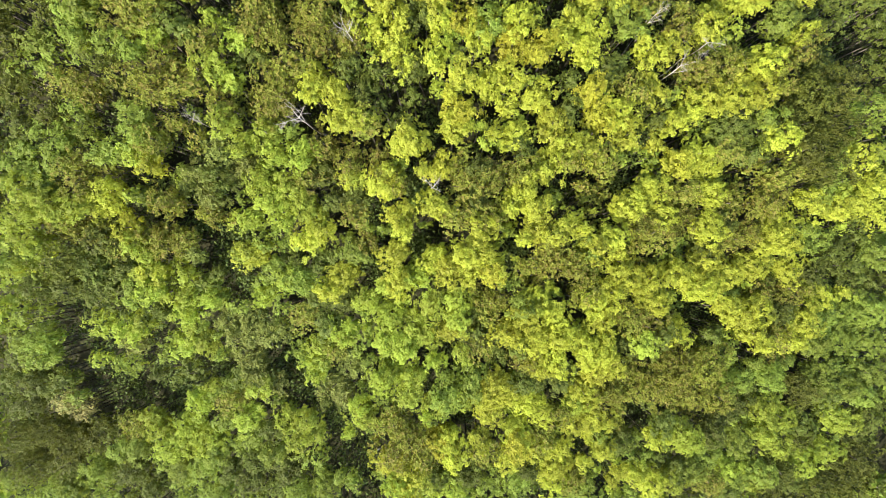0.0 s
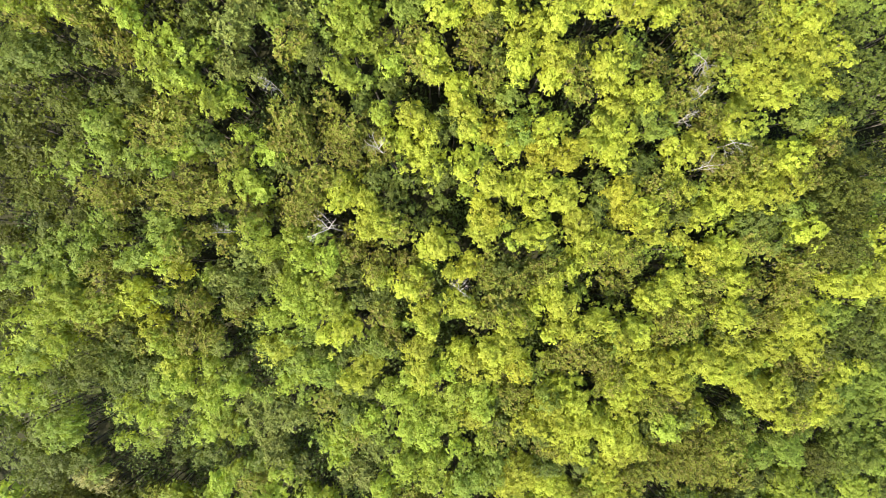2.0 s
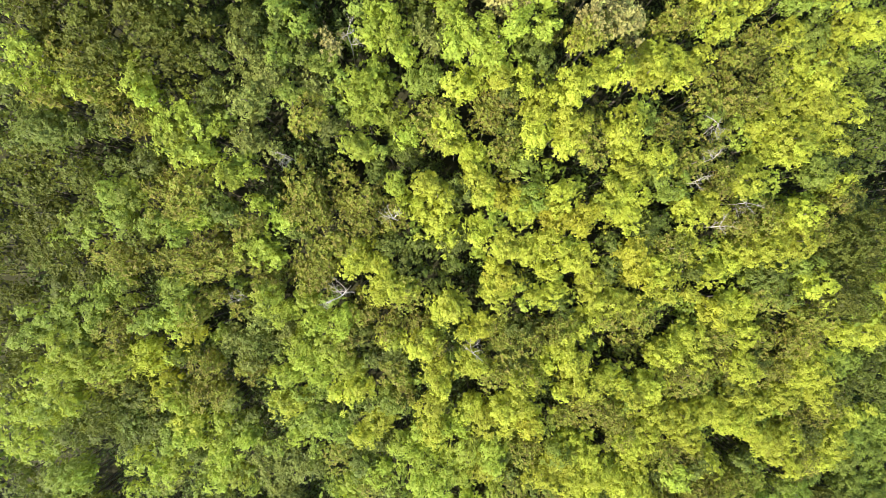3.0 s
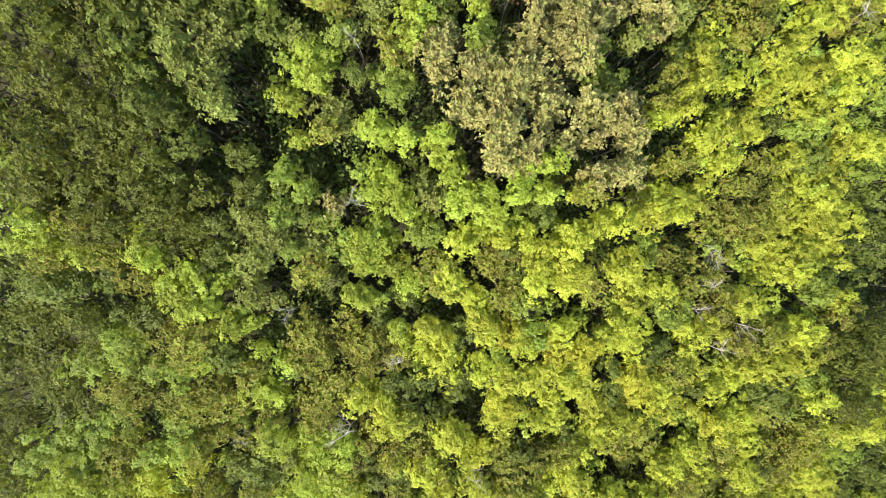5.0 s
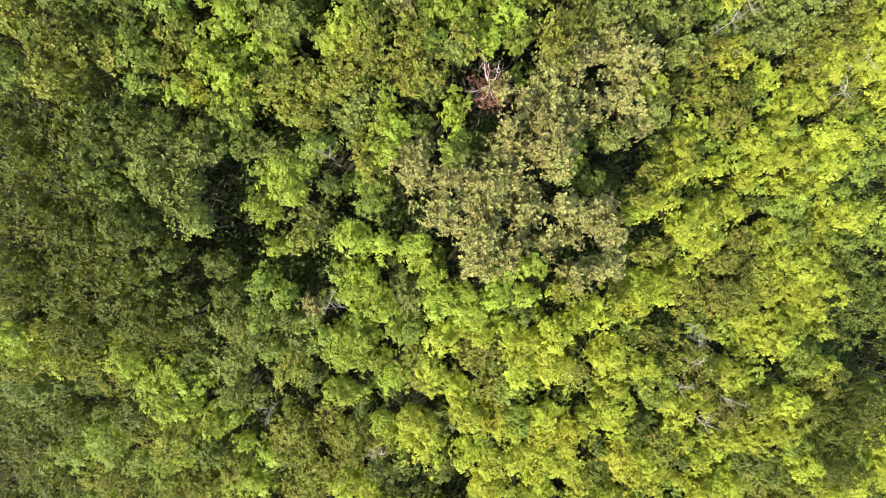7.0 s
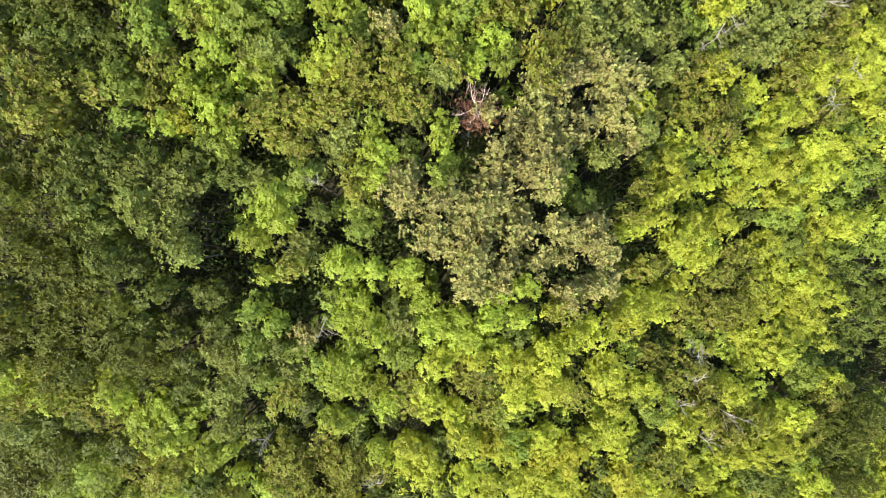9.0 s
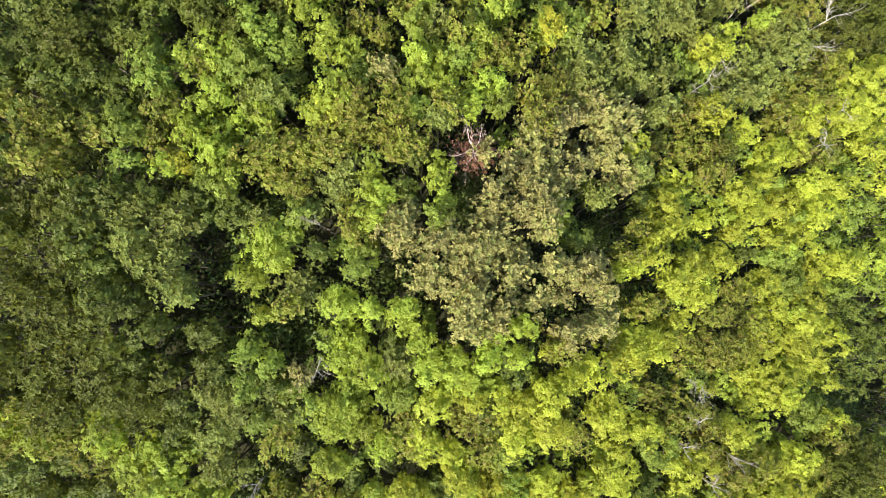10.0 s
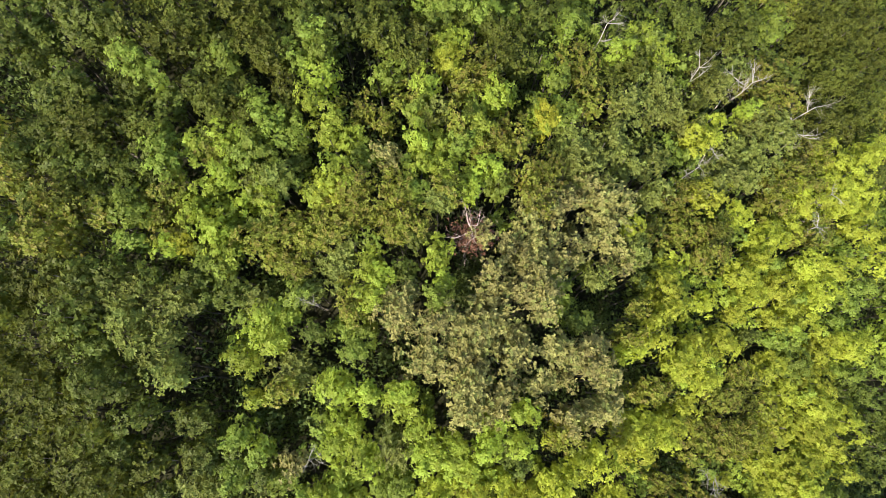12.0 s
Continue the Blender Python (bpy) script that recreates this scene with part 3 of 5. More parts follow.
lime(33.6, 56.5, 2.5, -0.8)
lime(37.9, 58.1, 2.1, -0.4)
lime(39.7, 54.3, 1.9, -0.5)
lime(44.0, 54.8, 2.3, -0.2)
lime(48.6, 59.1, 2.4, -0.0)
lime(26.5, 60.3, 2.1, -0.7)
lime(37.8, 62.6, 2.3, -0.2)
lime(40.6, 61.2, 2.2, -0.1)
lime(45.2, 62.8, 2.4, -0.0)
lime(45.8, 60.9, 2.4, -0.0)
lime(47.4, 65.0, 2.4, -0.0)
lime(50.4, 63.4, 2.5, -0.0)
lime(-0.5, 68.9, 1.7, -0.4)
lime(24.7, 66.8, 1.9, -0.4)
lime(27.0, 68.3, 2.1, -0.3)
lime(44.9, 67.4, 2.4, -0.0)
lime(49.0, 67.4, 2.3, -0.0)
lime(52.3, 68.5, 2.5, -0.0)
gold(-0.3, -27.6, 2.7, -0.2)
gold(10.9, -28.0, 2.4, -0.3)
gold(-5.9, -4.1, 1.4, -0.7)
gold(6.5, -3.3, 1.6, 1.7)
gold(-6.7, 8.3, 1.6, -0.3)
gold(-0.9, 9.5, 2.0, -0.2)
gold(28.8, 11.5, 2.4, 0.3)
gold(0.2, 16.2, 1.0, -0.3)
gold(2.1, 15.3, 2.1, -0.5)
gold(16.7, 17.6, 2.4, -0.5)
gold(17.7, 15.3, 2.2, -0.4)
gold(7.5, 21.8, 2.2, -0.6)
gold(10.0, 21.7, 2.4, -0.6)
gold(2.3, 24.2, 2.0, -0.5)
gold(-21.3, 53.5, 1.0, -1.0)
gold(7.7, 64.5, 1.5, 0.2)
fresh(36.4, -36.7, 2.7, -0.2)
fresh(50.5, -37.1, 2.8, 0.0)
fresh(-6.8, -34.0, 2.5, -0.0)
fresh(-1.9, -34.0, 2.5, -0.0)
fresh(1.3, -34.1, 2.5, -0.0)
fresh(45.0, -34.6, 2.7, 0.0)
fresh(53.8, -31.5, 2.8, 0.0)
fresh(59.9, -35.1, 2.9, -0.0)
fresh(64.1, -33.6, 2.9, -0.0)
fresh(-42.9, -24.5, 1.8, -0.3)
fresh(-41.6, -26.3, 2.5, -0.4)
fresh(-40.4, -29.2, 2.8, -0.3)
fresh(-37.1, -26.0, 2.5, -0.4)
fresh(-36.7, -28.9, 2.5, -0.3)
fresh(-33.7, -26.8, 2.5, -0.4)
fresh(-20.2, -26.9, 2.4, -0.2)
fresh(-19.2, -24.3, 2.0, -0.6)
fresh(-17.7, -26.0, 1.2, -0.3)
fresh(-13.6, -25.0, 1.0, -0.5)
fresh(36.0, -27.8, 2.6, 0.3)
fresh(37.4, -29.9, 2.6, 0.1)
fresh(50.3, -29.3, 2.7, 0.1)
fresh(50.4, -25.3, 2.7, 0.2)
fresh(54.1, -26.7, 2.7, 0.0)
fresh(64.1, -27.6, 2.8, -0.0)
fresh(67.5, -28.3, 2.9, -0.0)
fresh(-34.5, -22.2, 2.2, -0.4)
fresh(-31.5, -18.6, 1.1, -0.8)
fresh(-27.2, -22.8, 2.4, -0.7)
fresh(-25.3, -18.7, 2.4, -1.8)
fresh(-21.6, -23.5, 2.2, -0.7)
fresh(-11.2, -23.3, 2.4, -0.6)
fresh(-11.1, -21.6, 1.9, -0.8)
fresh(-4.9, -19.0, 2.3, -0.7)
fresh(-2.6, -23.2, 1.0, -0.5)
fresh(-1.1, -21.5, 2.0, -0.4)
fresh(2.0, -19.8, 2.5, -0.3)
fresh(19.0, -22.4, 2.5, -0.8)
fresh(-34.9, -13.5, 1.8, -0.5)
fresh(-32.1, -12.8, 2.1, -1.4)
fresh(-17.8, -15.2, 1.8, -2.2)
fresh(-17.1, -16.4, 1.5, -1.9)
fresh(-16.8, -12.7, 2.3, -2.3)
fresh(-8.6, -17.3, 2.3, -0.9)
fresh(-7.1, -17.3, 2.5, -0.9)
fresh(-4.7, -13.2, 2.4, -0.7)
fresh(-3.3, -17.3, 2.1, -0.7)
fresh(-1.8, -14.8, 1.5, -0.5)
fresh(2.6, -13.2, 1.6, -0.1)
fresh(28.3, -13.1, 2.4, 0.8)
fresh(-40.7, -10.0, 2.2, 1.6)
fresh(-38.0, -10.1, 1.8, 0.9)
fresh(-33.4, -6.4, 2.4, -1.0)
fresh(-33.3, -8.7, 2.0, -1.1)
fresh(-33.3, -11.9, 2.1, -1.1)
fresh(-31.0, -6.5, 2.2, -2.1)
fresh(-29.0, -6.5, 1.3, -2.7)
fresh(-23.7, -6.5, 1.9, -3.0)
fresh(-12.1, -11.0, 2.3, -1.5)
fresh(-9.5, -6.3, 2.2, -1.2)
fresh(-6.9, -11.7, 2.3, -0.9)
fresh(-6.8, -8.6, 2.5, -0.9)
fresh(-3.2, -9.3, 2.2, -0.5)
fresh(-2.5, -11.6, 2.2, -0.5)
fresh(-1.7, -7.0, 2.3, -0.2)
fresh(1.1, -6.2, 2.2, 0.3)
fresh(2.6, -9.2, 2.2, 0.2)
fresh(-52.8, -2.0, 1.5, 2.7)
fresh(-36.7, -3.4, 2.3, 0.9)
fresh(-36.6, -0.6, 1.9, 0.9)
fresh(-36.2, -5.6, 2.2, 0.5)
fresh(-32.2, -3.5, 1.7, -1.3)
fresh(-19.5, -3.5, 1.7, -2.5)
fresh(-7.3, -4.1, 1.9, -0.9)
fresh(-3.1, -4.1, 2.1, -0.2)
fresh(-49.3, 1.4, 1.8, 2.3)
fresh(-48.9, 4.7, 2.0, 1.1)
fresh(-47.3, 0.7, 1.5, 2.4)
fresh(-46.1, 5.3, 2.2, 0.6)
fresh(-44.0, 4.6, 2.0, 0.8)
fresh(-42.0, 4.6, 1.8, 0.8)
fresh(-36.7, 1.4, 1.6, 0.9)
fresh(-28.2, 4.0, 1.4, -0.0)
fresh(-23.7, 0.1, 1.5, -2.0)
fresh(-23.3, 4.0, 2.0, -0.8)
fresh(-20.2, 5.9, 2.1, -0.7)
fresh(-18.6, 4.6, 2.0, -1.0)
fresh(-15.9, 5.3, 2.0, -1.0)
fresh(-14.8, 3.4, 2.0, -1.1)
fresh(-48.3, 6.6, 2.3, -0.2)
fresh(-34.9, 6.4, 1.0, 1.0)
fresh(-33.0, 9.8, 1.7, 1.3)
fresh(-21.9, 11.5, 1.9, 0.3)
fresh(-21.1, 7.6, 1.9, -0.3)
fresh(-19.3, 7.7, 2.0, -0.5)
fresh(-17.9, 10.3, 1.9, -0.3)
fresh(-17.0, 7.7, 1.8, -0.6)
fresh(-15.3, 11.0, 2.1, -0.3)
fresh(-10.5, 8.4, 1.4, -0.5)
fresh(-22.7, 13.8, 1.8, 0.5)
fresh(-22.2, 17.4, 1.8, 0.2)
fresh(-19.3, 12.9, 2.0, 0.1)
fresh(-28.8, 20.9, 1.4, 0.5)
fresh(-23.6, 18.8, 1.8, 0.2)
fresh(-22.6, 22.5, 1.0, -0.4)
fresh(-21.2, 21.2, 1.8, -0.4)
fresh(-31.0, 29.9, 1.3, 0.1)
fresh(-29.2, 29.3, 1.8, -0.1)
fresh(-28.7, 27.0, 1.8, -0.1)
fresh(-27.4, 29.8, 1.4, -0.3)
fresh(-26.4, 28.1, 1.3, -0.4)
fresh(-25.2, 26.3, 1.7, -0.5)
fresh(-25.2, 29.2, 1.2, -0.6)
fresh(-24.9, 25.1, 1.2, -0.4)
fresh(-22.7, 26.2, 1.0, -0.7)
fresh(-13.4, 28.8, 1.7, -1.6)
fresh(-11.9, 27.6, 1.5, -1.5)
fresh(-9.8, 24.6, 1.4, -1.1)
fresh(-8.0, 29.9, 1.5, -1.6)
fresh(-42.5, 33.6, 1.2, 0.2)
fresh(-40.5, 35.4, 1.6, 0.5)
fresh(-39.8, 33.6, 1.4, 0.4)
fresh(-36.8, 33.1, 1.2, 0.5)
fresh(-36.0, 32.6, 1.2, 0.5)
fresh(-31.4, 34.1, 1.7, 0.6)
fresh(-31.0, 32.6, 1.4, 0.4)
fresh(-29.2, 30.9, 1.7, 0.0)
fresh(-12.2, 31.1, 1.9, -1.8)
fresh(-12.1, 33.3, 2.2, -1.8)
fresh(-10.9, 34.9, 1.6, -1.7)
fresh(-9.9, 33.8, 1.9, -1.7)
fresh(-9.6, 31.0, 1.8, -1.7)
fresh(0.6, 35.4, 1.7, 1.4)
fresh(-11.2, 38.5, 1.7, -1.5)
fresh(-9.6, 40.0, 1.9, -1.1)
fresh(-9.2, 37.5, 1.6, -1.3)
fresh(-7.7, 36.5, 1.4, -1.2)
fresh(-5.1, 40.4, 1.4, 0.3)
fresh(-4.1, 38.9, 1.2, 0.4)
fresh(-3.1, 37.0, 1.8, 0.4)
fresh(-2.1, 38.4, 2.1, 1.2)
fresh(-0.0, 36.9, 1.8, 1.6)
fresh(1.3, 38.4, 1.5, 2.3)
fresh(2.8, 39.3, 1.3, 2.7)
fresh(4.3, 39.8, 1.3, 2.8)
fresh(4.9, 38.4, 1.3, 2.7)
fresh(-17.6, 44.9, 1.5, -1.0)
fresh(-17.0, 42.3, 1.0, -1.1)
fresh(-16.5, 47.6, 1.5, -1.2)
fresh(-15.5, 46.5, 1.3, -1.3)
fresh(-11.3, 44.1, 1.0, -1.1)
fresh(-9.8, 43.5, 1.7, -0.9)
fresh(-8.4, 42.8, 1.2, -0.6)
fresh(-5.5, 42.2, 1.5, 0.4)
fresh(-4.3, 42.7, 1.1, 0.9)
fresh(-22.2, 53.4, 1.0, -0.8)
fresh(-18.0, 54.0, 1.7, -1.6)
fresh(-15.9, 48.8, 1.3, -1.4)
fresh(-14.2, 48.5, 1.3, -1.4)
fresh(-7.7, 50.1, 1.3, -0.3)
fresh(-7.2, 52.5, 1.5, -0.3)
fresh(-5.8, 51.7, 1.2, 0.1)
fresh(-1.6, 52.6, 1.4, 0.8)
fresh(-0.9, 51.4, 1.0, 1.1)
fresh(-21.0, 56.0, 1.4, -1.3)
fresh(-20.2, 56.8, 1.3, -1.5)
fresh(-20.0, 58.9, 1.2, -1.5)
fresh(-19.5, 55.2, 1.4, -1.5)
fresh(-18.8, 59.3, 1.2, -1.7)
fresh(-18.2, 56.5, 1.5, -1.7)
fresh(-17.3, 57.8, 1.4, -1.8)
fresh(-14.9, 57.3, 1.0, -1.9)
fresh(-11.8, 57.9, 1.4, -1.7)
fresh(-10.8, 59.2, 1.7, -1.5)
fresh(-9.5, 59.6, 1.5, -1.3)
fresh(0.5, 58.3, 1.0, 0.2)
fresh(1.0, 59.7, 1.4, 0.1)
fresh(-20.5, 62.0, 1.3, -1.3)
fresh(-17.8, 62.3, 1.4, -1.5)
fresh(-11.3, 65.3, 1.0, -1.0)
fresh(-10.2, 62.6, 1.2, -1.2)
fresh(-10.1, 64.2, 1.1, -1.1)
fresh(-8.5, 62.6, 1.4, -1.0)
fresh(-3.1, 62.3, 1.3, -0.5)
fresh(-2.2, 61.0, 1.5, -0.4)
fresh(-1.2, 62.9, 1.4, -0.4)
fresh(-0.8, 60.2, 1.5, -0.2)
fresh(2.2, 64.6, 1.2, -0.3)
fresh(2.5, 60.8, 1.5, 0.1)
fresh(7.2, 65.5, 1.6, 0.1)
fresh(-10.4, 66.5, 1.4, -0.7)
fresh(-2.4, 66.9, 1.4, -0.5)
fresh(-0.7, 70.6, 1.5, -0.3)
fresh(-0.2, 71.2, 1.5, -0.2)
fresh(3.2, 66.1, 1.5, -0.3)
fresh(4.3, 66.6, 1.6, -0.2)
fresh(32.6, 70.2, 1.3, -0.1)
fresh(15.5, 72.0, 1.7, -0.1)
fresh(19.6, 75.2, 1.8, -0.0)
fresh(21.6, 74.5, 1.8, -0.1)
green(-70.1, -38.0, 2.6, -0.0)
green(-63.0, -39.5, 2.8, -0.0)
green(-59.7, -39.2, 2.8, -0.0)
green(-34.4, -36.5, 2.6, -0.1)
green(21.7, -36.4, 2.6, -0.7)
green(47.3, -36.8, 2.8, 0.0)
green(-53.8, -33.2, 2.1, -0.0)
green(-53.4, -35.3, 1.9, -0.0)
green(-50.2, -30.9, 2.4, -0.1)
green(-45.3, -30.5, 2.3, -0.3)
green(-40.2, -33.0, 2.6, -0.2)
green(-35.4, -31.7, 2.6, -0.2)
green(-21.8, -35.5, 2.5, -0.0)
green(-17.6, -35.3, 2.5, -0.0)
green(-14.9, -32.3, 1.0, -0.0)
green(-13.3, -32.3, 1.0, -0.0)
green(11.2, -34.6, 2.5, -0.2)
green(38.9, -34.0, 2.7, -0.0)
green(40.6, -32.1, 2.7, 0.1)
green(46.3, -30.8, 2.4, 0.1)
green(51.2, -35.2, 2.8, 0.0)
green(-32.4, -29.5, 2.3, -0.3)
green(-27.7, -27.3, 2.5, -0.2)
green(-24.7, -29.9, 2.2, -0.1)
green(29.1, -28.5, 2.0, -0.7)
green(-53.0, -21.0, 1.3, 0.5)
green(-31.4, -23.8, 1.8, -0.4)
green(-30.0, -19.5, 2.1, -0.9)
green(-0.3, -19.8, 2.4, -0.4)
green(3.5, -18.1, 2.3, -0.2)
green(43.9, -20.0, 2.6, 1.0)
green(50.2, -19.6, 2.6, 0.5)
green(59.6, -19.6, 3.0, -0.5)
green(64.3, -22.7, 3.0, -0.2)
green(69.0, -23.9, 2.8, -0.1)
green(69.5, -20.1, 3.0, -0.3)
green(-57.3, -12.8, 2.3, 2.0)
green(-54.8, -14.9, 2.4, 1.9)
green(-52.5, -12.6, 1.6, 2.3)
green(46.6, -17.5, 1.0, 0.8)
green(57.8, -14.9, 2.7, -1.0)
green(62.6, -14.3, 3.0, -1.7)
green(69.1, -14.5, 3.0, -1.2)
green(-53.8, -10.2, 1.0, 2.6)
green(-38.1, -6.2, 2.2, 1.3)
green(9.5, -6.2, 1.9, 1.7)
green(58.5, -10.5, 2.7, -1.7)
green(64.4, -9.8, 2.8, -2.3)
green(68.5, -9.0, 3.0, -2.0)
green(-50.8, -0.6, 2.1, 2.6)
green(-30.4, -4.2, 1.7, -2.1)
green(-20.7, -2.0, 2.2, -2.4)
green(-18.0, -3.5, 2.2, -2.3)
green(-9.8, -0.6, 1.0, -1.1)
green(66.6, -0.8, 2.9, -2.2)
green(-11.1, 0.1, 2.2, -1.2)
green(17.5, 0.1, 1.9, 2.1)
green(-52.9, 8.7, 2.2, -1.2)
green(-50.2, 8.0, 2.1, -1.0)
green(-49.6, 10.0, 2.2, -2.1)
green(-47.4, 8.8, 1.8, -1.6)
green(-46.6, 6.9, 1.8, -0.4)
green(-45.1, 10.3, 2.0, -2.1)
green(-37.1, 10.5, 1.7, 0.5)
green(-35.0, 10.1, 1.5, 1.1)
green(-32.4, 12.0, 1.9, 1.4)
green(-50.5, 12.2, 1.4, -2.9)
green(-43.6, 12.8, 2.1, -2.4)
green(-39.9, 15.1, 1.5, -1.3)
green(-38.1, 12.6, 1.0, -0.1)
green(-33.1, 14.2, 1.8, 1.3)
green(40.8, 16.7, 2.3, 2.4)
green(-42.6, 21.9, 1.6, -2.5)
green(-37.6, 23.8, 2.0, -0.5)
green(-36.9, 21.9, 1.6, -0.4)
green(-35.1, 23.4, 1.8, 0.1)
green(-33.4, 20.3, 1.7, 0.6)
green(-31.0, 20.3, 1.5, 0.8)
green(3.9, 27.9, 1.8, -0.0)
green(4.8, 24.0, 2.1, -0.5)
green(19.1, 26.4, 1.7, -0.7)
green(20.7, 24.9, 1.4, -0.7)
green(40.7, 28.0, 2.3, 0.2)
green(43.3, 28.6, 1.9, 0.3)
green(-18.2, 32.9, 1.3, -1.4)
green(-15.9, 35.5, 1.6, -1.6)
green(-7.3, 33.8, 1.5, -1.4)
green(-5.7, 34.9, 1.9, -0.9)
green(-20.1, 36.0, 1.7, -0.9)
green(-18.8, 38.7, 1.2, -0.9)
green(-17.5, 38.0, 1.4, -1.2)
green(-8.3, 46.3, 1.3, -0.4)
green(-7.3, 47.6, 1.0, -0.1)
green(34.8, 46.5, 1.5, -2.0)
green(38.3, 43.6, 2.8, -2.1)
green(48.0, 43.2, 1.9, -1.1)
green(-20.4, 53.1, 1.2, -1.1)
green(-18.8, 52.3, 1.1, -1.3)
green(-13.1, 50.6, 1.3, -1.5)
green(-1.8, 50.1, 1.0, 1.1)
green(-1.3, 49.2, 1.0, 1.3)
green(9.1, 50.2, 1.2, 2.2)
green(-25.0, 56.6, 1.4, -0.6)
green(-24.9, 57.8, 1.2, -0.7)
green(-24.6, 54.5, 1.3, -0.4)
green(-21.5, 59.6, 1.2, -1.3)
green(-15.7, 56.6, 1.5, -1.9)
green(-3.6, 58.6, 1.3, -0.3)
green(3.9, 59.3, 1.5, 0.4)
green(-22.4, 65.7, 1.1, -0.7)
green(-22.1, 60.8, 1.4, -1.2)
green(-21.7, 62.0, 1.3, -1.2)
green(-16.8, 60.7, 1.6, -1.7)
green(-15.8, 62.4, 1.7, -1.6)
green(-15.6, 64.3, 1.3, -1.3)
green(-15.0, 61.2, 1.9, -1.7)
green(-14.3, 64.0, 1.4, -1.3)
green(-14.0, 62.8, 1.5, -1.5)
green(-12.3, 63.3, 1.1, -1.4)
green(-7.6, 61.7, 1.5, -1.0)
green(-3.0, 65.0, 1.5, -0.6)
green(-0.3, 62.1, 1.4, -0.3)
green(1.3, 65.4, 1.3, -0.4)
green(9.9, 65.9, 1.7, 0.1)
green(-23.7, 67.5, 1.3, -0.4)
green(-23.1, 66.8, 1.4, -0.5)
green(-17.6, 67.6, 1.2, -0.6)
green(-12.3, 69.1, 1.4, -0.4)
green(-11.0, 70.1, 1.3, -0.3)
green(-10.7, 68.5, 1.4, -0.4)
green(-4.7, 67.9, 1.5, -0.5)
green(9.1, 69.3, 1.2, -0.0)
green(-2.2, 74.2, 1.9, -0.1)
green(0.2, 74.2, 1.6, -0.1)
green(2.7, 74.2, 2.3, -0.1)
green(10.3, 73.5, 1.0, -0.0)
green(11.6, 75.4, 1.7, -0.0)
green(37.7, 81.5, 2.1, -0.0)
pale(-23.8, -18.7, 2.4, -1.9)
pale(-14.1, -18.3, 2.4, -1.2)
pale(-13.4, -19.9, 2.1, -1.0)
pale(-40.3, -12.5, 1.8, 1.0)
pale(-27.0, -12.1, 2.3, -2.9)
pale(-26.6, -15.4, 2.6, -2.4)
pale(-26.0, -17.1, 2.7, -2.1)
pale(-12.4, -15.8, 2.7, -1.2)
pale(-28.8, -8.9, 2.6, -2.8)
pale(-25.1, -9.7, 2.6, -3.0)
pale(-23.0, -11.3, 2.2, -3.0)
pale(-30.4, 0.1, 1.0, -1.0)
pale(-26.3, 5.8, 2.0, 0.2)
pale(-27.4, 8.1, 1.3, 0.9)
pale(-24.3, 10.9, 1.9, 0.7)
pale(-22.4, 9.0, 1.7, 0.1)
pale(-22.8, 29.1, 1.9, -0.8)
pale(-20.8, 28.5, 1.0, -1.0)
pale(-22.8, 31.6, 2.0, -0.8)
pale(-21.8, 34.5, 2.0, -0.7)
pale(-20.0, 34.0, 2.0, -1.1)
pale(-17.1, 33.9, 1.8, -1.5)
pale(-21.8, 36.5, 1.9, -0.5)
pale(-5.1, 38.0, 1.7, -0.1)
pale(-24.8, 46.9, 1.4, 0.6)
pale(-23.6, 45.0, 1.9, 0.5)
pale(-22.8, 47.4, 1.3, 0.0)
pale(-22.4, 44.0, 1.2, 0.1)
pale(-14.0, 45.0, 2.1, -1.3)
pale(-25.7, 50.0, 1.4, 0.5)
pale(-25.4, 48.4, 1.6, 0.6)
pale(-24.4, 50.9, 1.2, 0.0)
pale(-23.5, 49.5, 1.5, -0.0)
pale(-22.1, 50.0, 1.1, -0.4)
pale(-16.2, 50.2, 1.0, -1.5)
pale(-12.2, 51.0, 1.5, -1.4)
pale(-10.8, 52.7, 1.9, -1.2)
pale(-9.8, 53.9, 1.2, -1.1)
pale(12.7, 51.1, 1.4, 1.9)
pale(15.7, 53.5, 1.6, 1.0)
pale(-16.0, 58.7, 1.5, -1.9)
pale(-14.8, 59.1, 1.7, -1.9)
pale(-1.8, 58.2, 1.5, -0.1)
pale(18.6, 59.4, 1.7, -0.1)
pale(-1.1, 65.2, 1.4, -0.5)
pale(10.2, 61.8, 1.6, 0.6)
pale(11.5, 64.0, 2.1, 0.3)
pale(11.8, 60.9, 1.9, 0.6)
pale(13.7, 62.8, 2.2, 0.3)
pale(15.1, 65.1, 1.7, -0.0)
pale(16.8, 62.3, 2.0, -0.0)
pale(18.9, 63.1, 1.9, -0.3)
pale(26.7, 62.1, 2.4, -0.6)
pale(29.1, 64.1, 2.3, -0.5)
pale(33.0, 63.9, 2.5, -0.4)
pale(16.5, 67.5, 1.8, -0.1)
pale(17.9, 68.8, 1.8, -0.2)
pale(19.8, 67.0, 1.0, -0.3)
pale(21.3, 70.6, 2.1, -0.2)
pale(22.7, 69.3, 1.9, -0.2)
pale(24.0, 67.3, 1.9, -0.3)
pale(29.9, 66.5, 2.5, -0.3)
pale(32.4, 68.6, 1.8, -0.1)
pale(33.8, 66.4, 2.7, -0.2)
pale(36.7, 68.8, 2.4, -0.0)
pale(18.3, 75.4, 2.1, -0.0)
pale(28.8, 72.2, 2.0, -0.1)
pale(30.7, 75.0, 2.1, -0.0)
dark(-46.0, -37.7, 2.2, -0.0)
dark(45.5, -38.6, 2.8, 0.0)
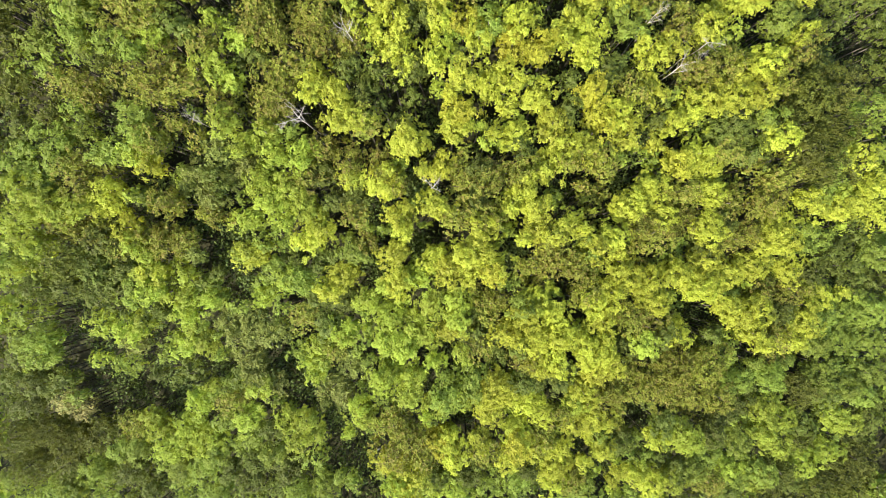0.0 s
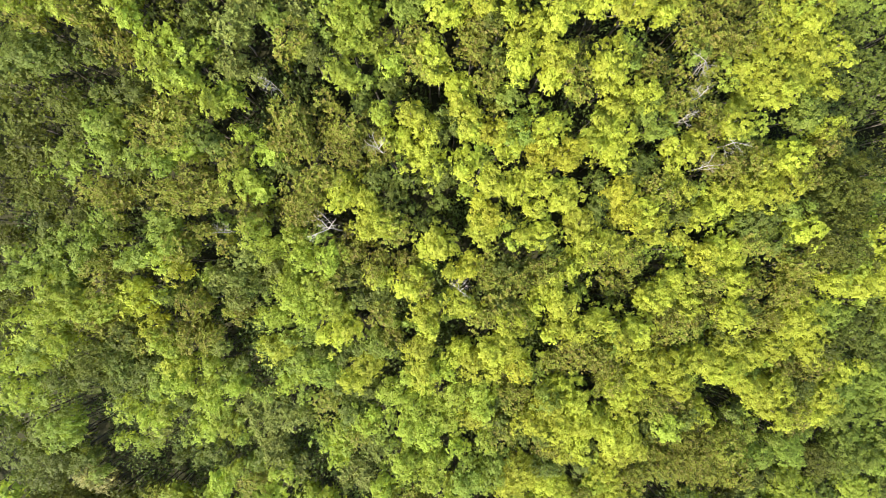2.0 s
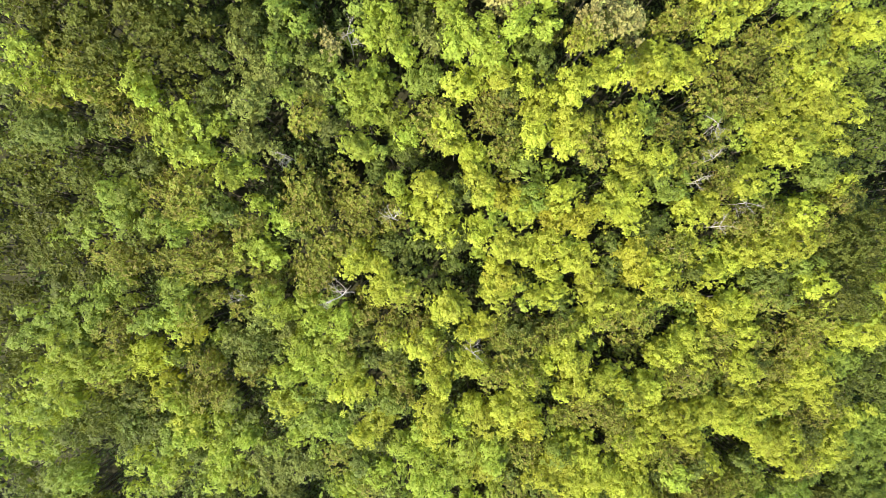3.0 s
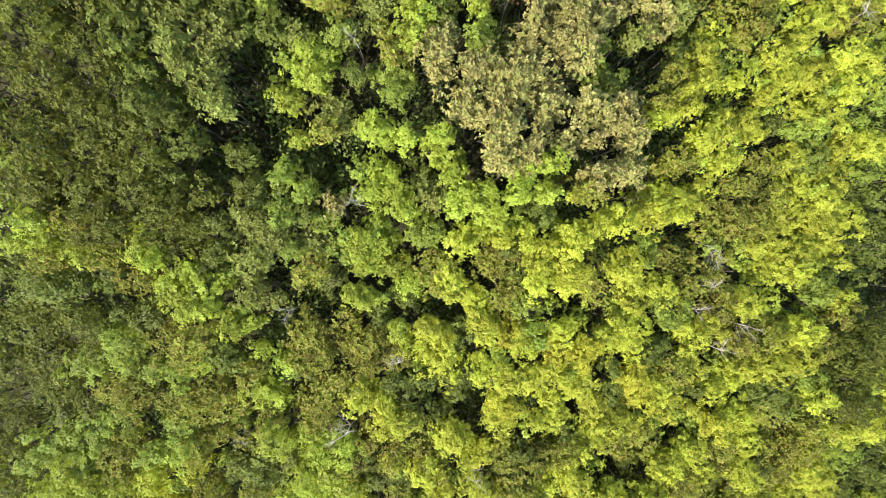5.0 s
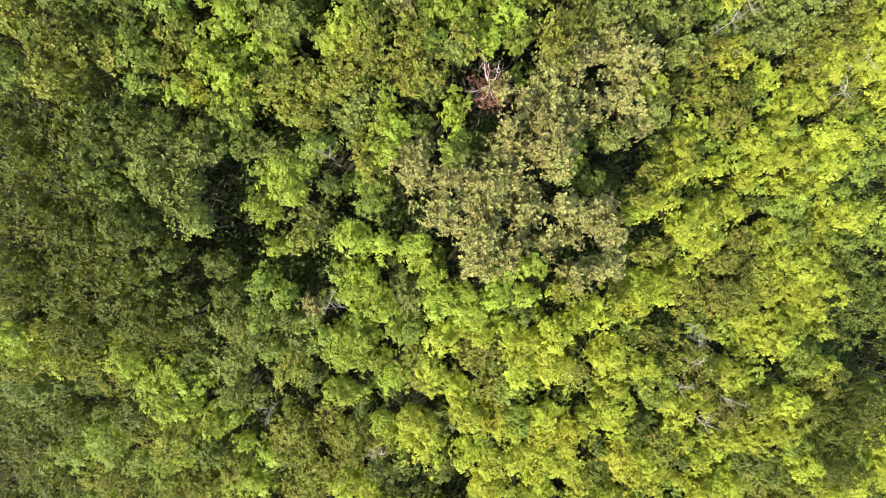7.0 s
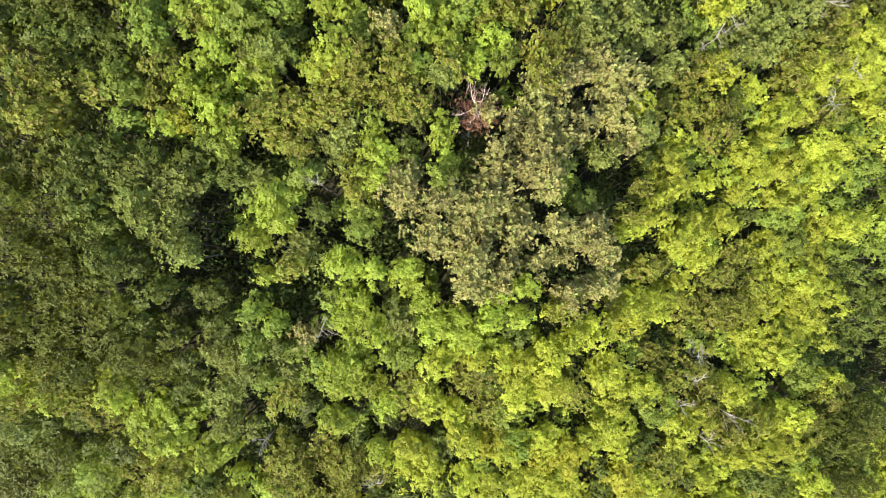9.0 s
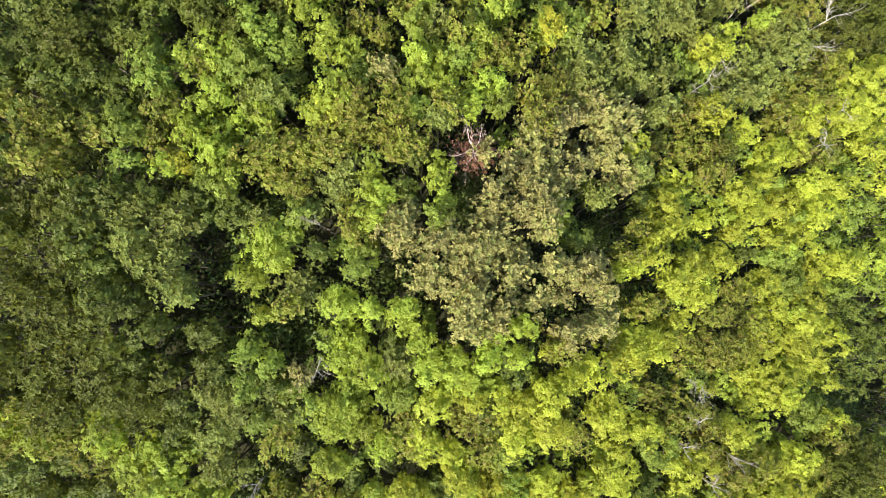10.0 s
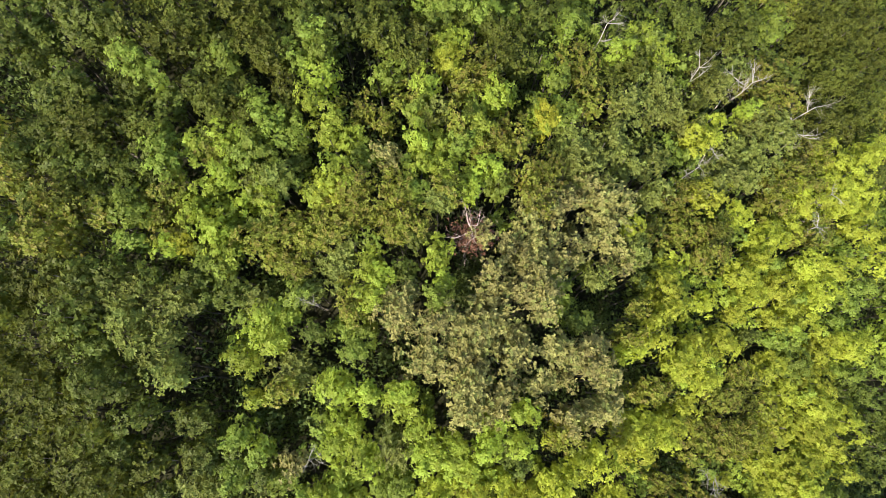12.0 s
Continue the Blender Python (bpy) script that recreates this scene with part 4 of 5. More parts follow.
dark(58.4, -39.1, 2.9, 0.0)
dark(-48.1, -33.8, 2.7, -0.1)
dark(-32.1, -33.3, 2.3, -0.1)
dark(-28.6, -34.1, 2.3, -0.1)
dark(-27.4, -31.0, 2.5, -0.1)
dark(-23.6, -35.6, 2.6, -0.0)
dark(-23.3, -32.7, 2.9, -0.0)
dark(-1.1, -33.1, 2.2, -0.0)
dark(3.7, -33.2, 2.7, -0.0)
dark(12.0, -31.9, 2.0, -0.4)
dark(36.1, -33.8, 2.4, -0.2)
dark(69.2, -30.9, 3.3, -0.0)
dark(-24.2, -25.4, 2.4, -0.4)
dark(3.7, -28.5, 2.2, -0.1)
dark(26.6, -29.3, 2.6, -0.9)
dark(32.1, -25.7, 2.4, 0.0)
dark(40.8, -28.2, 2.6, 0.5)
dark(43.2, -25.5, 2.6, 0.7)
dark(58.7, -28.1, 3.0, -0.0)
dark(72.0, -28.1, 2.9, -0.0)
dark(-63.2, -19.8, 2.7, 0.2)
dark(-63.2, -23.7, 2.8, 0.0)
dark(-58.9, -19.4, 2.7, 0.5)
dark(-54.2, -18.1, 1.8, 1.1)
dark(-16.7, -21.7, 1.0, -0.9)
dark(-4.9, -21.5, 1.0, -0.6)
dark(13.6, -18.4, 2.1, -0.0)
dark(16.8, -18.6, 2.4, -0.3)
dark(45.9, -23.9, 2.4, 0.6)
dark(61.0, -22.5, 2.8, -0.2)
dark(-38.8, -16.9, 1.0, -0.0)
dark(-28.2, -17.0, 1.7, -1.7)
dark(10.0, -13.2, 1.6, 0.6)
dark(11.1, -17.5, 2.1, 0.1)
dark(26.0, -13.8, 2.1, 0.6)
dark(-39.4, -8.5, 2.0, 1.5)
dark(-36.3, -8.6, 2.2, 0.4)
dark(-16.2, -6.4, 2.2, -2.3)
dark(-15.0, -9.5, 2.3, -2.1)
dark(-13.2, -6.4, 2.5, -1.8)
dark(3.3, -8.5, 2.2, 0.4)
dark(4.8, -11.6, 2.2, 0.3)
dark(5.5, -10.0, 2.2, 0.5)
dark(30.6, -11.5, 1.7, 0.9)
dark(38.6, -11.8, 1.3, 1.1)
dark(50.3, -9.0, 2.7, 0.3)
dark(-50.5, -5.5, 2.2, 2.8)
dark(-47.0, -4.1, 2.3, 2.7)
dark(-42.9, -4.7, 2.6, 2.4)
dark(-42.7, -2.0, 3.0, 2.3)
dark(-40.0, -4.0, 2.9, 1.9)
dark(-39.9, -1.3, 2.2, 1.8)
dark(-28.7, -2.8, 1.1, -2.2)
dark(-18.4, -1.3, 2.1, -2.0)
dark(-15.5, -1.3, 2.1, -1.7)
dark(0.4, -4.8, 2.1, 0.3)
dark(55.5, -3.3, 2.6, -1.5)
dark(60.4, -2.5, 1.9, -2.4)
dark(63.5, -5.2, 1.5, -2.5)
dark(68.7, -5.3, 2.8, -2.1)
dark(-40.7, 0.7, 2.6, 1.7)
dark(-34.6, 5.8, 1.4, 1.0)
dark(-10.6, 5.9, 2.3, -0.7)
dark(4.3, 5.9, 2.2, 0.3)
dark(35.8, 0.8, 2.5, 0.3)
dark(37.2, 3.1, 2.3, 0.5)
dark(61.0, 0.7, 2.9, -2.2)
dark(-28.4, 6.9, 2.1, 0.8)
dark(-25.3, 7.6, 2.1, 0.4)
dark(-23.9, 8.2, 1.7, 0.3)
dark(-13.6, 9.3, 2.1, -0.5)
dark(-9.2, 7.1, 1.8, -0.5)
dark(4.3, 9.8, 2.0, -0.3)
dark(-48.1, 14.7, 1.8, -3.0)
dark(-39.1, 14.5, 1.1, -0.8)
dark(-8.3, 17.5, 1.8, -0.2)
dark(9.6, 12.3, 1.8, -0.5)
dark(14.7, 16.7, 1.3, -0.6)
dark(25.8, 16.0, 1.0, -0.1)
dark(35.0, 14.7, 2.7, 1.4)
dark(37.1, 15.4, 3.1, 1.8)
dark(39.2, 12.9, 2.3, 2.3)
dark(-25.9, 22.6, 1.8, -0.1)
dark(-20.2, 19.9, 1.3, -0.3)
dark(-9.4, 18.9, 1.6, -0.3)
dark(-3.5, 23.8, 1.4, -0.7)
dark(-2.3, 19.2, 2.0, -0.3)
dark(18.4, 21.0, 1.8, -0.5)
dark(20.4, 21.6, 1.2, -0.5)
dark(48.3, 23.7, 1.7, 1.5)
dark(-44.9, 29.2, 1.8, -1.0)
dark(-41.2, 29.8, 2.2, -0.2)
dark(-38.3, 29.9, 1.3, 0.1)
dark(-36.4, 26.4, 1.0, -0.1)
dark(-36.4, 29.3, 1.0, 0.2)
dark(-32.4, 26.5, 1.8, 0.1)
dark(-26.8, 28.9, 1.3, -0.4)
dark(-10.9, 26.4, 1.5, -1.4)
dark(-8.0, 27.5, 1.5, -1.5)
dark(-1.8, 24.4, 1.4, -0.6)
dark(-43.6, 30.9, 2.2, -0.3)
dark(-36.2, 30.8, 1.6, 0.3)
dark(-26.6, 31.4, 1.6, -0.2)
dark(-25.5, 32.5, 1.4, -0.3)
dark(-24.3, 35.6, 1.2, -0.1)
dark(-14.9, 30.3, 1.3, -1.6)
dark(1.2, 33.3, 1.6, 0.9)
dark(3.1, 30.4, 1.8, 0.5)
dark(4.7, 35.4, 1.6, 2.2)
dark(-26.8, 38.9, 1.5, 1.0)
dark(-24.9, 41.5, 1.6, 0.8)
dark(-21.8, 41.2, 1.7, -0.1)
dark(-21.2, 38.0, 1.6, -0.5)
dark(-20.0, 39.4, 1.9, -0.6)
dark(-18.7, 36.5, 1.4, -1.1)
dark(-16.8, 36.5, 1.4, -1.4)
dark(-6.6, 39.5, 1.7, -0.4)
dark(3.5, 36.9, 1.7, 2.4)
dark(50.3, 38.4, 1.5, -1.3)
dark(-29.2, 45.1, 1.9, 1.8)
dark(-27.9, 43.9, 1.9, 1.6)
dark(-27.6, 46.7, 1.6, 1.4)
dark(-25.7, 43.2, 1.7, 1.1)
dark(-12.0, 47.7, 1.1, -1.2)
dark(10.7, 46.9, 1.3, 2.5)
dark(32.3, 46.6, 1.4, -2.0)
dark(-29.0, 48.2, 1.8, 1.6)
dark(-27.8, 49.7, 1.6, 1.1)
dark(-27.5, 52.8, 1.3, 0.5)
dark(-25.9, 52.4, 1.4, 0.2)
dark(-23.5, 51.7, 1.0, -0.3)
dark(-21.2, 50.8, 1.2, -0.7)
dark(-19.9, 50.8, 1.7, -1.0)
dark(-18.3, 50.7, 1.5, -1.3)
dark(-4.0, 52.2, 1.2, 0.4)
# from here upslope, dark leaves on the west side stand in for cloud shade
dark(-33.4, 55.2, 1.6, 1.2)
dark(-31.5, 57.4, 1.2, 0.5)
dark(-31.4, 59.8, 1.2, 0.2)
dark(-27.9, 60.0, 1.3, -0.4)
dark(-27.4, 57.6, 1.3, -0.3)
dark(-26.1, 56.9, 1.4, -0.4)
dark(-25.6, 59.8, 1.4, -0.8)
dark(-24.5, 59.4, 1.4, -0.9)
dark(-23.5, 58.3, 1.4, -1.0)
dark(-3.6, 54.2, 1.2, 0.2)
dark(-31.8, 61.7, 1.4, 0.0)
dark(-30.8, 61.4, 1.3, -0.1)
dark(-29.9, 62.6, 1.3, -0.2)
dark(-29.4, 60.7, 1.3, -0.2)
dark(-29.1, 64.1, 1.3, -0.3)
dark(-28.9, 61.9, 1.3, -0.3)
dark(-28.6, 65.7, 1.3, -0.3)
dark(-27.6, 65.0, 1.3, -0.4)
dark(-26.6, 60.5, 1.5, -0.6)
dark(-23.8, 65.9, 1.4, -0.6)
dark(-23.0, 60.8, 1.2, -1.1)
dark(-21.9, 64.3, 1.2, -1.0)
dark(-20.6, 65.5, 1.2, -0.9)
dark(-18.6, 63.0, 1.4, -1.4)
dark(-17.4, 65.7, 1.3, -1.0)
dark(-16.3, 65.5, 1.2, -1.1)
dark(-13.5, 64.5, 1.2, -1.2)
dark(-12.9, 60.8, 1.2, -1.7)
dark(0.7, 63.0, 1.6, -0.3)
dark(52.9, 65.8, 2.2, -0.0)
dark(-32.0, 68.8, 1.6, -0.0)
dark(-31.4, 66.7, 1.0, -0.1)
dark(-30.9, 70.0, 1.6, -0.0)
dark(-30.7, 69.2, 1.3, -0.1)
dark(-29.7, 68.2, 1.2, -0.1)
dark(-28.1, 69.6, 1.2, -0.1)
dark(-26.9, 69.2, 1.4, -0.2)
dark(-26.5, 70.4, 2.2, -0.1)
dark(-25.0, 68.5, 1.3, -0.3)
dark(-24.6, 70.0, 1.1, -0.2)
dark(-19.5, 68.2, 1.4, -0.5)
dark(-18.5, 66.4, 1.4, -0.8)
dark(-17.8, 69.0, 1.5, -0.4)
dark(-11.3, 71.2, 1.5, -0.2)
dark(-9.7, 69.8, 1.0, -0.3)
dark(-8.8, 71.0, 1.4, -0.2)
dark(-7.6, 70.9, 1.5, -0.2)
dark(25.6, 70.4, 1.1, -0.2)
dark(-10.9, 72.3, 1.8, -0.1)
dark(-1.3, 72.7, 1.4, -0.1)
dark(1.6, 73.3, 1.5, -0.1)
dark(3.0, 72.6, 1.5, -0.1)
dark(7.1, 76.1, 2.0, -0.0)
dark(7.6, 73.9, 1.6, -0.0)
dark(24.7, 77.7, 1.9, -0.0)
dark(26.1, 75.7, 1.9, -0.0)
dark(33.8, 80.3, 2.2, -0.0)
fine(54.2, -39.7, 2.8, 0.0)
fine(55.8, -36.8, 3.0, 0.0)
fine(63.2, -40.7, 2.9, -0.0)
fine(66.2, -38.9, 3.7, -0.0)
fine(70.2, -36.2, 4.2, -0.0)
fine(74.5, -40.8, 3.0, -0.0)
fine(-66.7, -34.4, 3.8, -0.0)
fine(-60.1, -33.8, 3.1, -0.0)
fine(-66.6, -29.1, 3.7, 0.0)
fine(-60.9, -27.6, 3.3, 0.0)
fine(-57.4, -29.3, 3.3, -0.0)
fine(-53.5, -29.0, 2.8, -0.1)
fine(56.4, -22.1, 3.1, -0.1)
fine(-45.0, -0.6, 2.9, 2.4)
fine(51.4, 11.5, 3.3, 2.8)
fine(-54.3, 13.0, 2.0, -2.6)
fine(-51.2, 17.0, 2.4, -3.0)
fine(-44.2, 15.7, 2.1, -3.0)
fine(45.9, 12.4, 2.4, 3.1)
fine(46.8, 16.2, 3.3, 3.0)
fine(51.9, 16.4, 3.4, 2.8)
fine(-50.0, 20.8, 2.6, -3.0)
fine(-47.3, 19.4, 2.2, -3.0)
fine(-45.4, 22.3, 2.3, -3.0)
fine(-35.0, 19.5, 1.6, 0.4)
fine(46.3, 20.7, 3.3, 2.3)
fine(50.3, 21.0, 3.2, 2.1)
fine(-46.8, 24.4, 2.4, -2.7)
fine(-40.4, 26.2, 2.1, -0.9)
fine(-40.3, 24.2, 1.9, -1.3)
fine(-34.8, 35.6, 2.1, 0.9)
fine(-32.4, 35.6, 2.0, 0.9)
fine(-28.7, 35.6, 2.1, 0.7)
fine(-26.8, 34.6, 1.0, 0.2)
fine(-39.1, 36.1, 2.4, 0.7)
fine(-38.9, 38.5, 2.3, 1.0)
fine(-36.2, 41.9, 2.2, 1.7)
fine(-35.2, 38.0, 2.3, 1.2)
fine(-32.6, 41.4, 2.2, 1.8)
fine(-31.6, 38.9, 2.3, 1.4)
fine(-29.1, 37.9, 2.3, 1.2)
fine(-29.0, 41.0, 1.3, 1.6)
fine(-27.5, 36.6, 2.1, 0.7)
fine(-25.0, 38.0, 1.8, 0.5)
fine(31.7, 39.6, 2.0, -2.7)
fine(-35.0, 45.3, 2.1, 2.1)
fine(-32.9, 44.6, 2.1, 2.1)
fine(-30.1, 42.6, 2.1, 1.9)
fine(-33.6, 48.7, 2.0, 2.1)
fine(-33.4, 52.2, 1.9, 1.7)
fine(-31.5, 48.0, 2.0, 2.0)
fine(-31.2, 51.3, 2.2, 1.6)
fine(-28.7, 52.3, 1.8, 0.9)
fine(-28.8, 58.4, 1.4, -0.1)
fine(27.0, 57.1, 1.5, -0.9)
# upslope from here the duller leaf colour also carries cloud shade
fine(-27.2, 62.0, 1.6, -0.5)
fine(-26.3, 63.6, 1.6, -0.6)
fine(-25.3, 62.5, 1.5, -0.8)
fine(-23.1, 63.0, 1.3, -1.0)
fine(-19.0, 65.2, 1.4, -1.0)
fine(-18.8, 64.2, 1.3, -1.2)
fine(-17.7, 63.9, 1.4, -1.3)
fine(-22.4, 69.5, 1.6, -0.3)
fine(-21.3, 68.8, 1.5, -0.4)
fine(-20.7, 70.2, 1.4, -0.2)
fine(-19.3, 70.1, 1.4, -0.3)
fine(-16.0, 71.6, 2.8, -0.2)
fine(-15.8, 69.9, 1.6, -0.3)
fine(-15.2, 67.7, 1.4, -0.6)
fine(-14.7, 69.3, 1.6, -0.4)
fine(-13.6, 67.5, 1.5, -0.7)
fine(-13.3, 66.4, 1.2, -0.9)
fine(-5.8, 71.6, 1.7, -0.2)
fine(-5.0, 70.4, 1.7, -0.3)
fine(-3.7, 69.8, 1.6, -0.3)
fine(-2.7, 71.1, 1.5, -0.2)
fine(3.9, 69.9, 1.9, -0.2)
fine(5.0, 71.9, 1.7, -0.1)
fine(5.9, 70.6, 1.6, -0.1)
fine(13.6, 69.6, 2.2, -0.1)
fine(16.1, 71.6, 1.8, -0.1)
fine(44.6, 71.5, 2.8, -0.0)
fine(50.8, 71.2, 2.3, -0.0)
fine(18.8, 72.8, 2.1, -0.1)
fine(26.6, 73.4, 1.9, -0.1)
fine(29.3, 77.7, 2.1, -0.0)
fine(43.2, 75.3, 1.0, -0.0)
fine(49.3, 74.5, 3.4, -0.0)
fine(54.9, 75.6, 3.2, -0.0)
fine(46.0, 83.9, 3.4, -0.0)
fine(47.9, 78.5, 3.4, -0.0)
fine(51.4, 84.0, 3.6, -0.0)
fine(55.0, 80.2, 3.6, -0.0)
fine(56.9, 87.9, 3.3, -0.0)
olive(42.2, -36.3, 2.7, 0.0)
olive(19.0, -34.4, 2.6, -0.7)
olive(-45.8, -25.6, 2.0, -0.3)
olive(-6.7, -28.5, 2.4, -0.2)
olive(-6.6, -25.0, 3.0, -0.5)
olive(-4.2, -25.8, 2.6, -0.4)
olive(-3.5, -28.4, 2.4, -0.2)
olive(6.1, -28.6, 2.6, -0.1)
olive(14.2, -26.5, 2.5, -0.6)
olive(-29.5, -22.0, 2.4, -0.6)
olive(15.6, -23.1, 2.2, -0.6)
olive(23.8, -20.8, 2.6, -0.5)
olive(27.0, -20.0, 3.4, 0.0)
olive(29.3, -19.1, 2.6, 0.5)
olive(33.9, -21.1, 3.6, 0.9)
olive(37.2, -20.3, 3.4, 1.1)
olive(41.3, -21.6, 2.7, 1.0)
olive(-14.5, -12.6, 2.3, -1.8)
olive(4.9, -13.2, 2.3, 0.1)
olive(10.9, -14.9, 2.3, 0.4)
olive(33.1, -16.6, 3.3, 1.1)
olive(38.5, -16.9, 3.4, 1.2)
olive(49.9, -13.3, 2.6, 0.5)
olive(-18.0, -8.8, 2.4, -2.7)
olive(6.0, -7.0, 2.7, 1.0)
olive(24.6, -9.7, 2.5, 0.7)
olive(29.5, -9.1, 2.4, 0.7)
olive(45.3, -6.3, 2.6, 0.7)
olive(11.2, -2.0, 1.5, 2.5)
olive(13.3, -1.3, 2.8, 2.5)
olive(16.3, -2.7, 2.3, 2.3)
olive(18.1, -4.9, 2.5, 1.9)
olive(50.8, -5.7, 2.7, -0.0)
olive(-44.1, 2.7, 2.0, 1.6)
olive(-41.7, 2.0, 2.2, 1.6)
olive(-38.7, 0.7, 2.0, 1.3)
olive(-34.6, 2.0, 2.0, 0.5)
olive(-33.0, 1.4, 2.5, 0.1)
olive(-30.6, 5.8, 2.0, 0.9)
olive(-30.5, 4.6, 1.0, 0.5)
olive(-30.5, 1.4, 1.5, -0.5)
olive(-27.0, 4.0, 1.4, -0.3)
olive(-10.8, 4.0, 1.8, -0.9)
olive(-8.4, 0.7, 1.6, -0.9)
olive(1.1, 3.4, 2.2, 0.4)
olive(4.3, 4.0, 2.5, 0.8)
olive(13.1, 0.7, 2.1, 2.5)
olive(24.5, 2.9, 2.3, 0.6)
olive(27.3, 1.5, 3.0, 0.4)
olive(30.4, 3.0, 2.8, 0.3)
olive(37.4, 5.9, 2.4, 0.9)
olive(39.4, 0.8, 2.1, 0.5)
olive(41.1, 2.6, 2.5, 0.8)
olive(-42.5, 6.6, 2.1, -0.1)
olive(-42.0, 8.7, 2.2, -0.8)
olive(-14.7, 8.9, 2.4, -0.5)
olive(-12.9, 11.0, 2.1, -0.3)
olive(-9.8, 10.0, 1.9, -0.3)
olive(-7.3, 10.0, 2.2, -0.2)
olive(-4.7, 7.1, 1.1, -0.2)
olive(1.7, 9.3, 2.0, -0.3)
olive(3.6, 7.8, 2.7, -0.1)
olive(5.6, 7.2, 2.0, 0.2)
olive(7.0, 9.6, 2.2, -0.2)
olive(9.1, 8.7, 2.0, 0.1)
olive(15.2, 9.8, 1.8, 0.4)
olive(18.8, 10.1, 2.2, 0.4)
olive(30.4, 7.6, 2.5, 0.3)
olive(43.1, 6.3, 2.9, 1.9)
olive(43.6, 9.2, 2.4, 2.6)
olive(-37.3, 17.1, 2.1, -0.2)
olive(-31.1, 12.1, 2.0, 1.5)
olive(-30.4, 17.8, 2.2, 1.1)
olive(-29.6, 15.7, 1.9, 1.3)
olive(-28.3, 13.6, 1.0, 1.3)
olive(-26.5, 17.6, 1.8, 0.7)
olive(-23.5, 15.4, 1.6, 0.6)
olive(-19.0, 15.1, 2.1, 0.0)
olive(-17.6, 17.8, 2.4, -0.2)
olive(-16.6, 15.7, 2.0, -0.1)
olive(-8.4, 13.2, 2.4, -0.1)
olive(36.3, 12.2, 2.3, 1.6)
olive(-39.6, 18.0, 2.1, -1.4)
olive(-31.7, 22.2, 1.7, 0.5)
olive(-30.1, 22.8, 2.1, 0.4)
olive(-28.0, 19.0, 2.0, 0.7)
olive(-24.5, 20.7, 1.7, 0.0)
olive(-18.8, 23.0, 2.2, -0.8)
olive(-16.6, 22.3, 1.9, -0.8)
olive(-15.2, 18.4, 1.8, -0.3)
olive(-14.3, 23.4, 2.0, -1.0)
olive(-13.3, 21.6, 1.9, -0.7)
olive(-11.0, 22.2, 1.8, -0.8)
olive(-8.7, 21.4, 1.4, -0.6)
olive(22.3, 18.5, 2.2, -0.4)
olive(30.4, 21.5, 2.6, -0.1)
olive(33.3, 22.1, 2.6, 0.3)
olive(41.1, 20.3, 2.3, 2.0)
olive(-31.9, 24.6, 1.9, 0.2)
olive(-28.2, 24.6, 1.7, -0.0)
olive(-17.5, 24.8, 2.2, -1.0)
olive(-12.1, 24.0, 1.9, -1.1)
olive(-4.6, 29.2, 1.8, -1.3)
olive(1.5, 29.2, 1.7, -0.1)
olive(10.8, 28.2, 1.6, -0.1)
olive(24.3, 28.0, 2.3, -1.4)
olive(25.8, 29.2, 1.0, -1.7)
olive(27.0, 25.8, 2.0, -1.2)
olive(44.3, 24.4, 2.3, 1.4)
olive(-39.4, 32.1, 1.4, 0.3)
olive(-37.4, 35.2, 1.9, 0.7)
olive(-34.7, 32.1, 1.5, 0.5)
olive(-33.6, 33.1, 1.2, 0.6)
olive(-32.9, 30.7, 2.0, 0.3)
olive(-16.4, 31.2, 1.8, -1.5)
olive(-5.7, 31.5, 2.3, -1.4)
olive(-0.3, 31.0, 2.1, -0.1)
olive(0.2, 32.7, 1.8, 0.5)
olive(10.1, 30.7, 1.8, 0.5)
olive(19.8, 31.5, 1.9, -1.0)
olive(29.1, 35.7, 2.5, -2.6)
olive(7.6, 38.4, 1.0, 2.7)
olive(9.8, 38.7, 1.7, 2.5)
olive(24.6, 37.6, 1.1, -2.2)
olive(28.1, 37.0, 2.5, -2.6)
olive(29.1, 40.1, 2.4, -2.7)
olive(32.3, 36.3, 2.5, -2.6)
olive(-14.6, 43.2, 1.2, -1.3)
olive(15.0, 46.1, 1.4, 1.9)
olive(17.7, 42.1, 1.1, 0.8)
olive(19.9, 42.0, 1.1, -0.3)
olive(30.2, 42.7, 1.4, -2.5)
olive(-29.0, 53.9, 1.3, 0.7)
olive(-14.9, 53.8, 1.6, -1.8)
olive(-13.4, 53.0, 1.2, -1.7)
olive(-9.5, 49.7, 1.4, -0.8)
olive(16.9, 48.4, 1.0, 1.2)
olive(-33.0, 58.4, 1.6, 0.5)
olive(-31.0, 54.2, 1.5, 1.0)
olive(-30.8, 56.2, 1.0, 0.6)
olive(-29.7, 57.8, 1.4, 0.2)
olive(-28.5, 56.0, 1.6, 0.2)
olive(-27.0, 56.4, 1.3, -0.2)
olive(-22.8, 57.1, 1.5, -1.1)
olive(-22.2, 55.5, 1.7, -1.1)
olive(-21.7, 57.6, 1.4, -1.3)
olive(-15.9, 54.9, 1.4, -1.8)
olive(-14.2, 55.3, 1.6, -1.8)
olive(-12.8, 55.7, 1.5, -1.7)
olive(-12.5, 54.7, 1.5, -1.7)
olive(-11.4, 55.7, 1.4, -1.5)
olive(-9.6, 56.1, 1.8, -1.2)
olive(-8.7, 57.0, 1.9, -1.0)
olive(-7.7, 58.7, 1.6, -0.9)
olive(-6.9, 56.9, 1.9, -0.6)
olive(-5.1, 55.5, 1.5, -0.2)
olive(-5.0, 57.7, 1.5, -0.4)
olive(-4.5, 54.7, 1.2, 0.0)
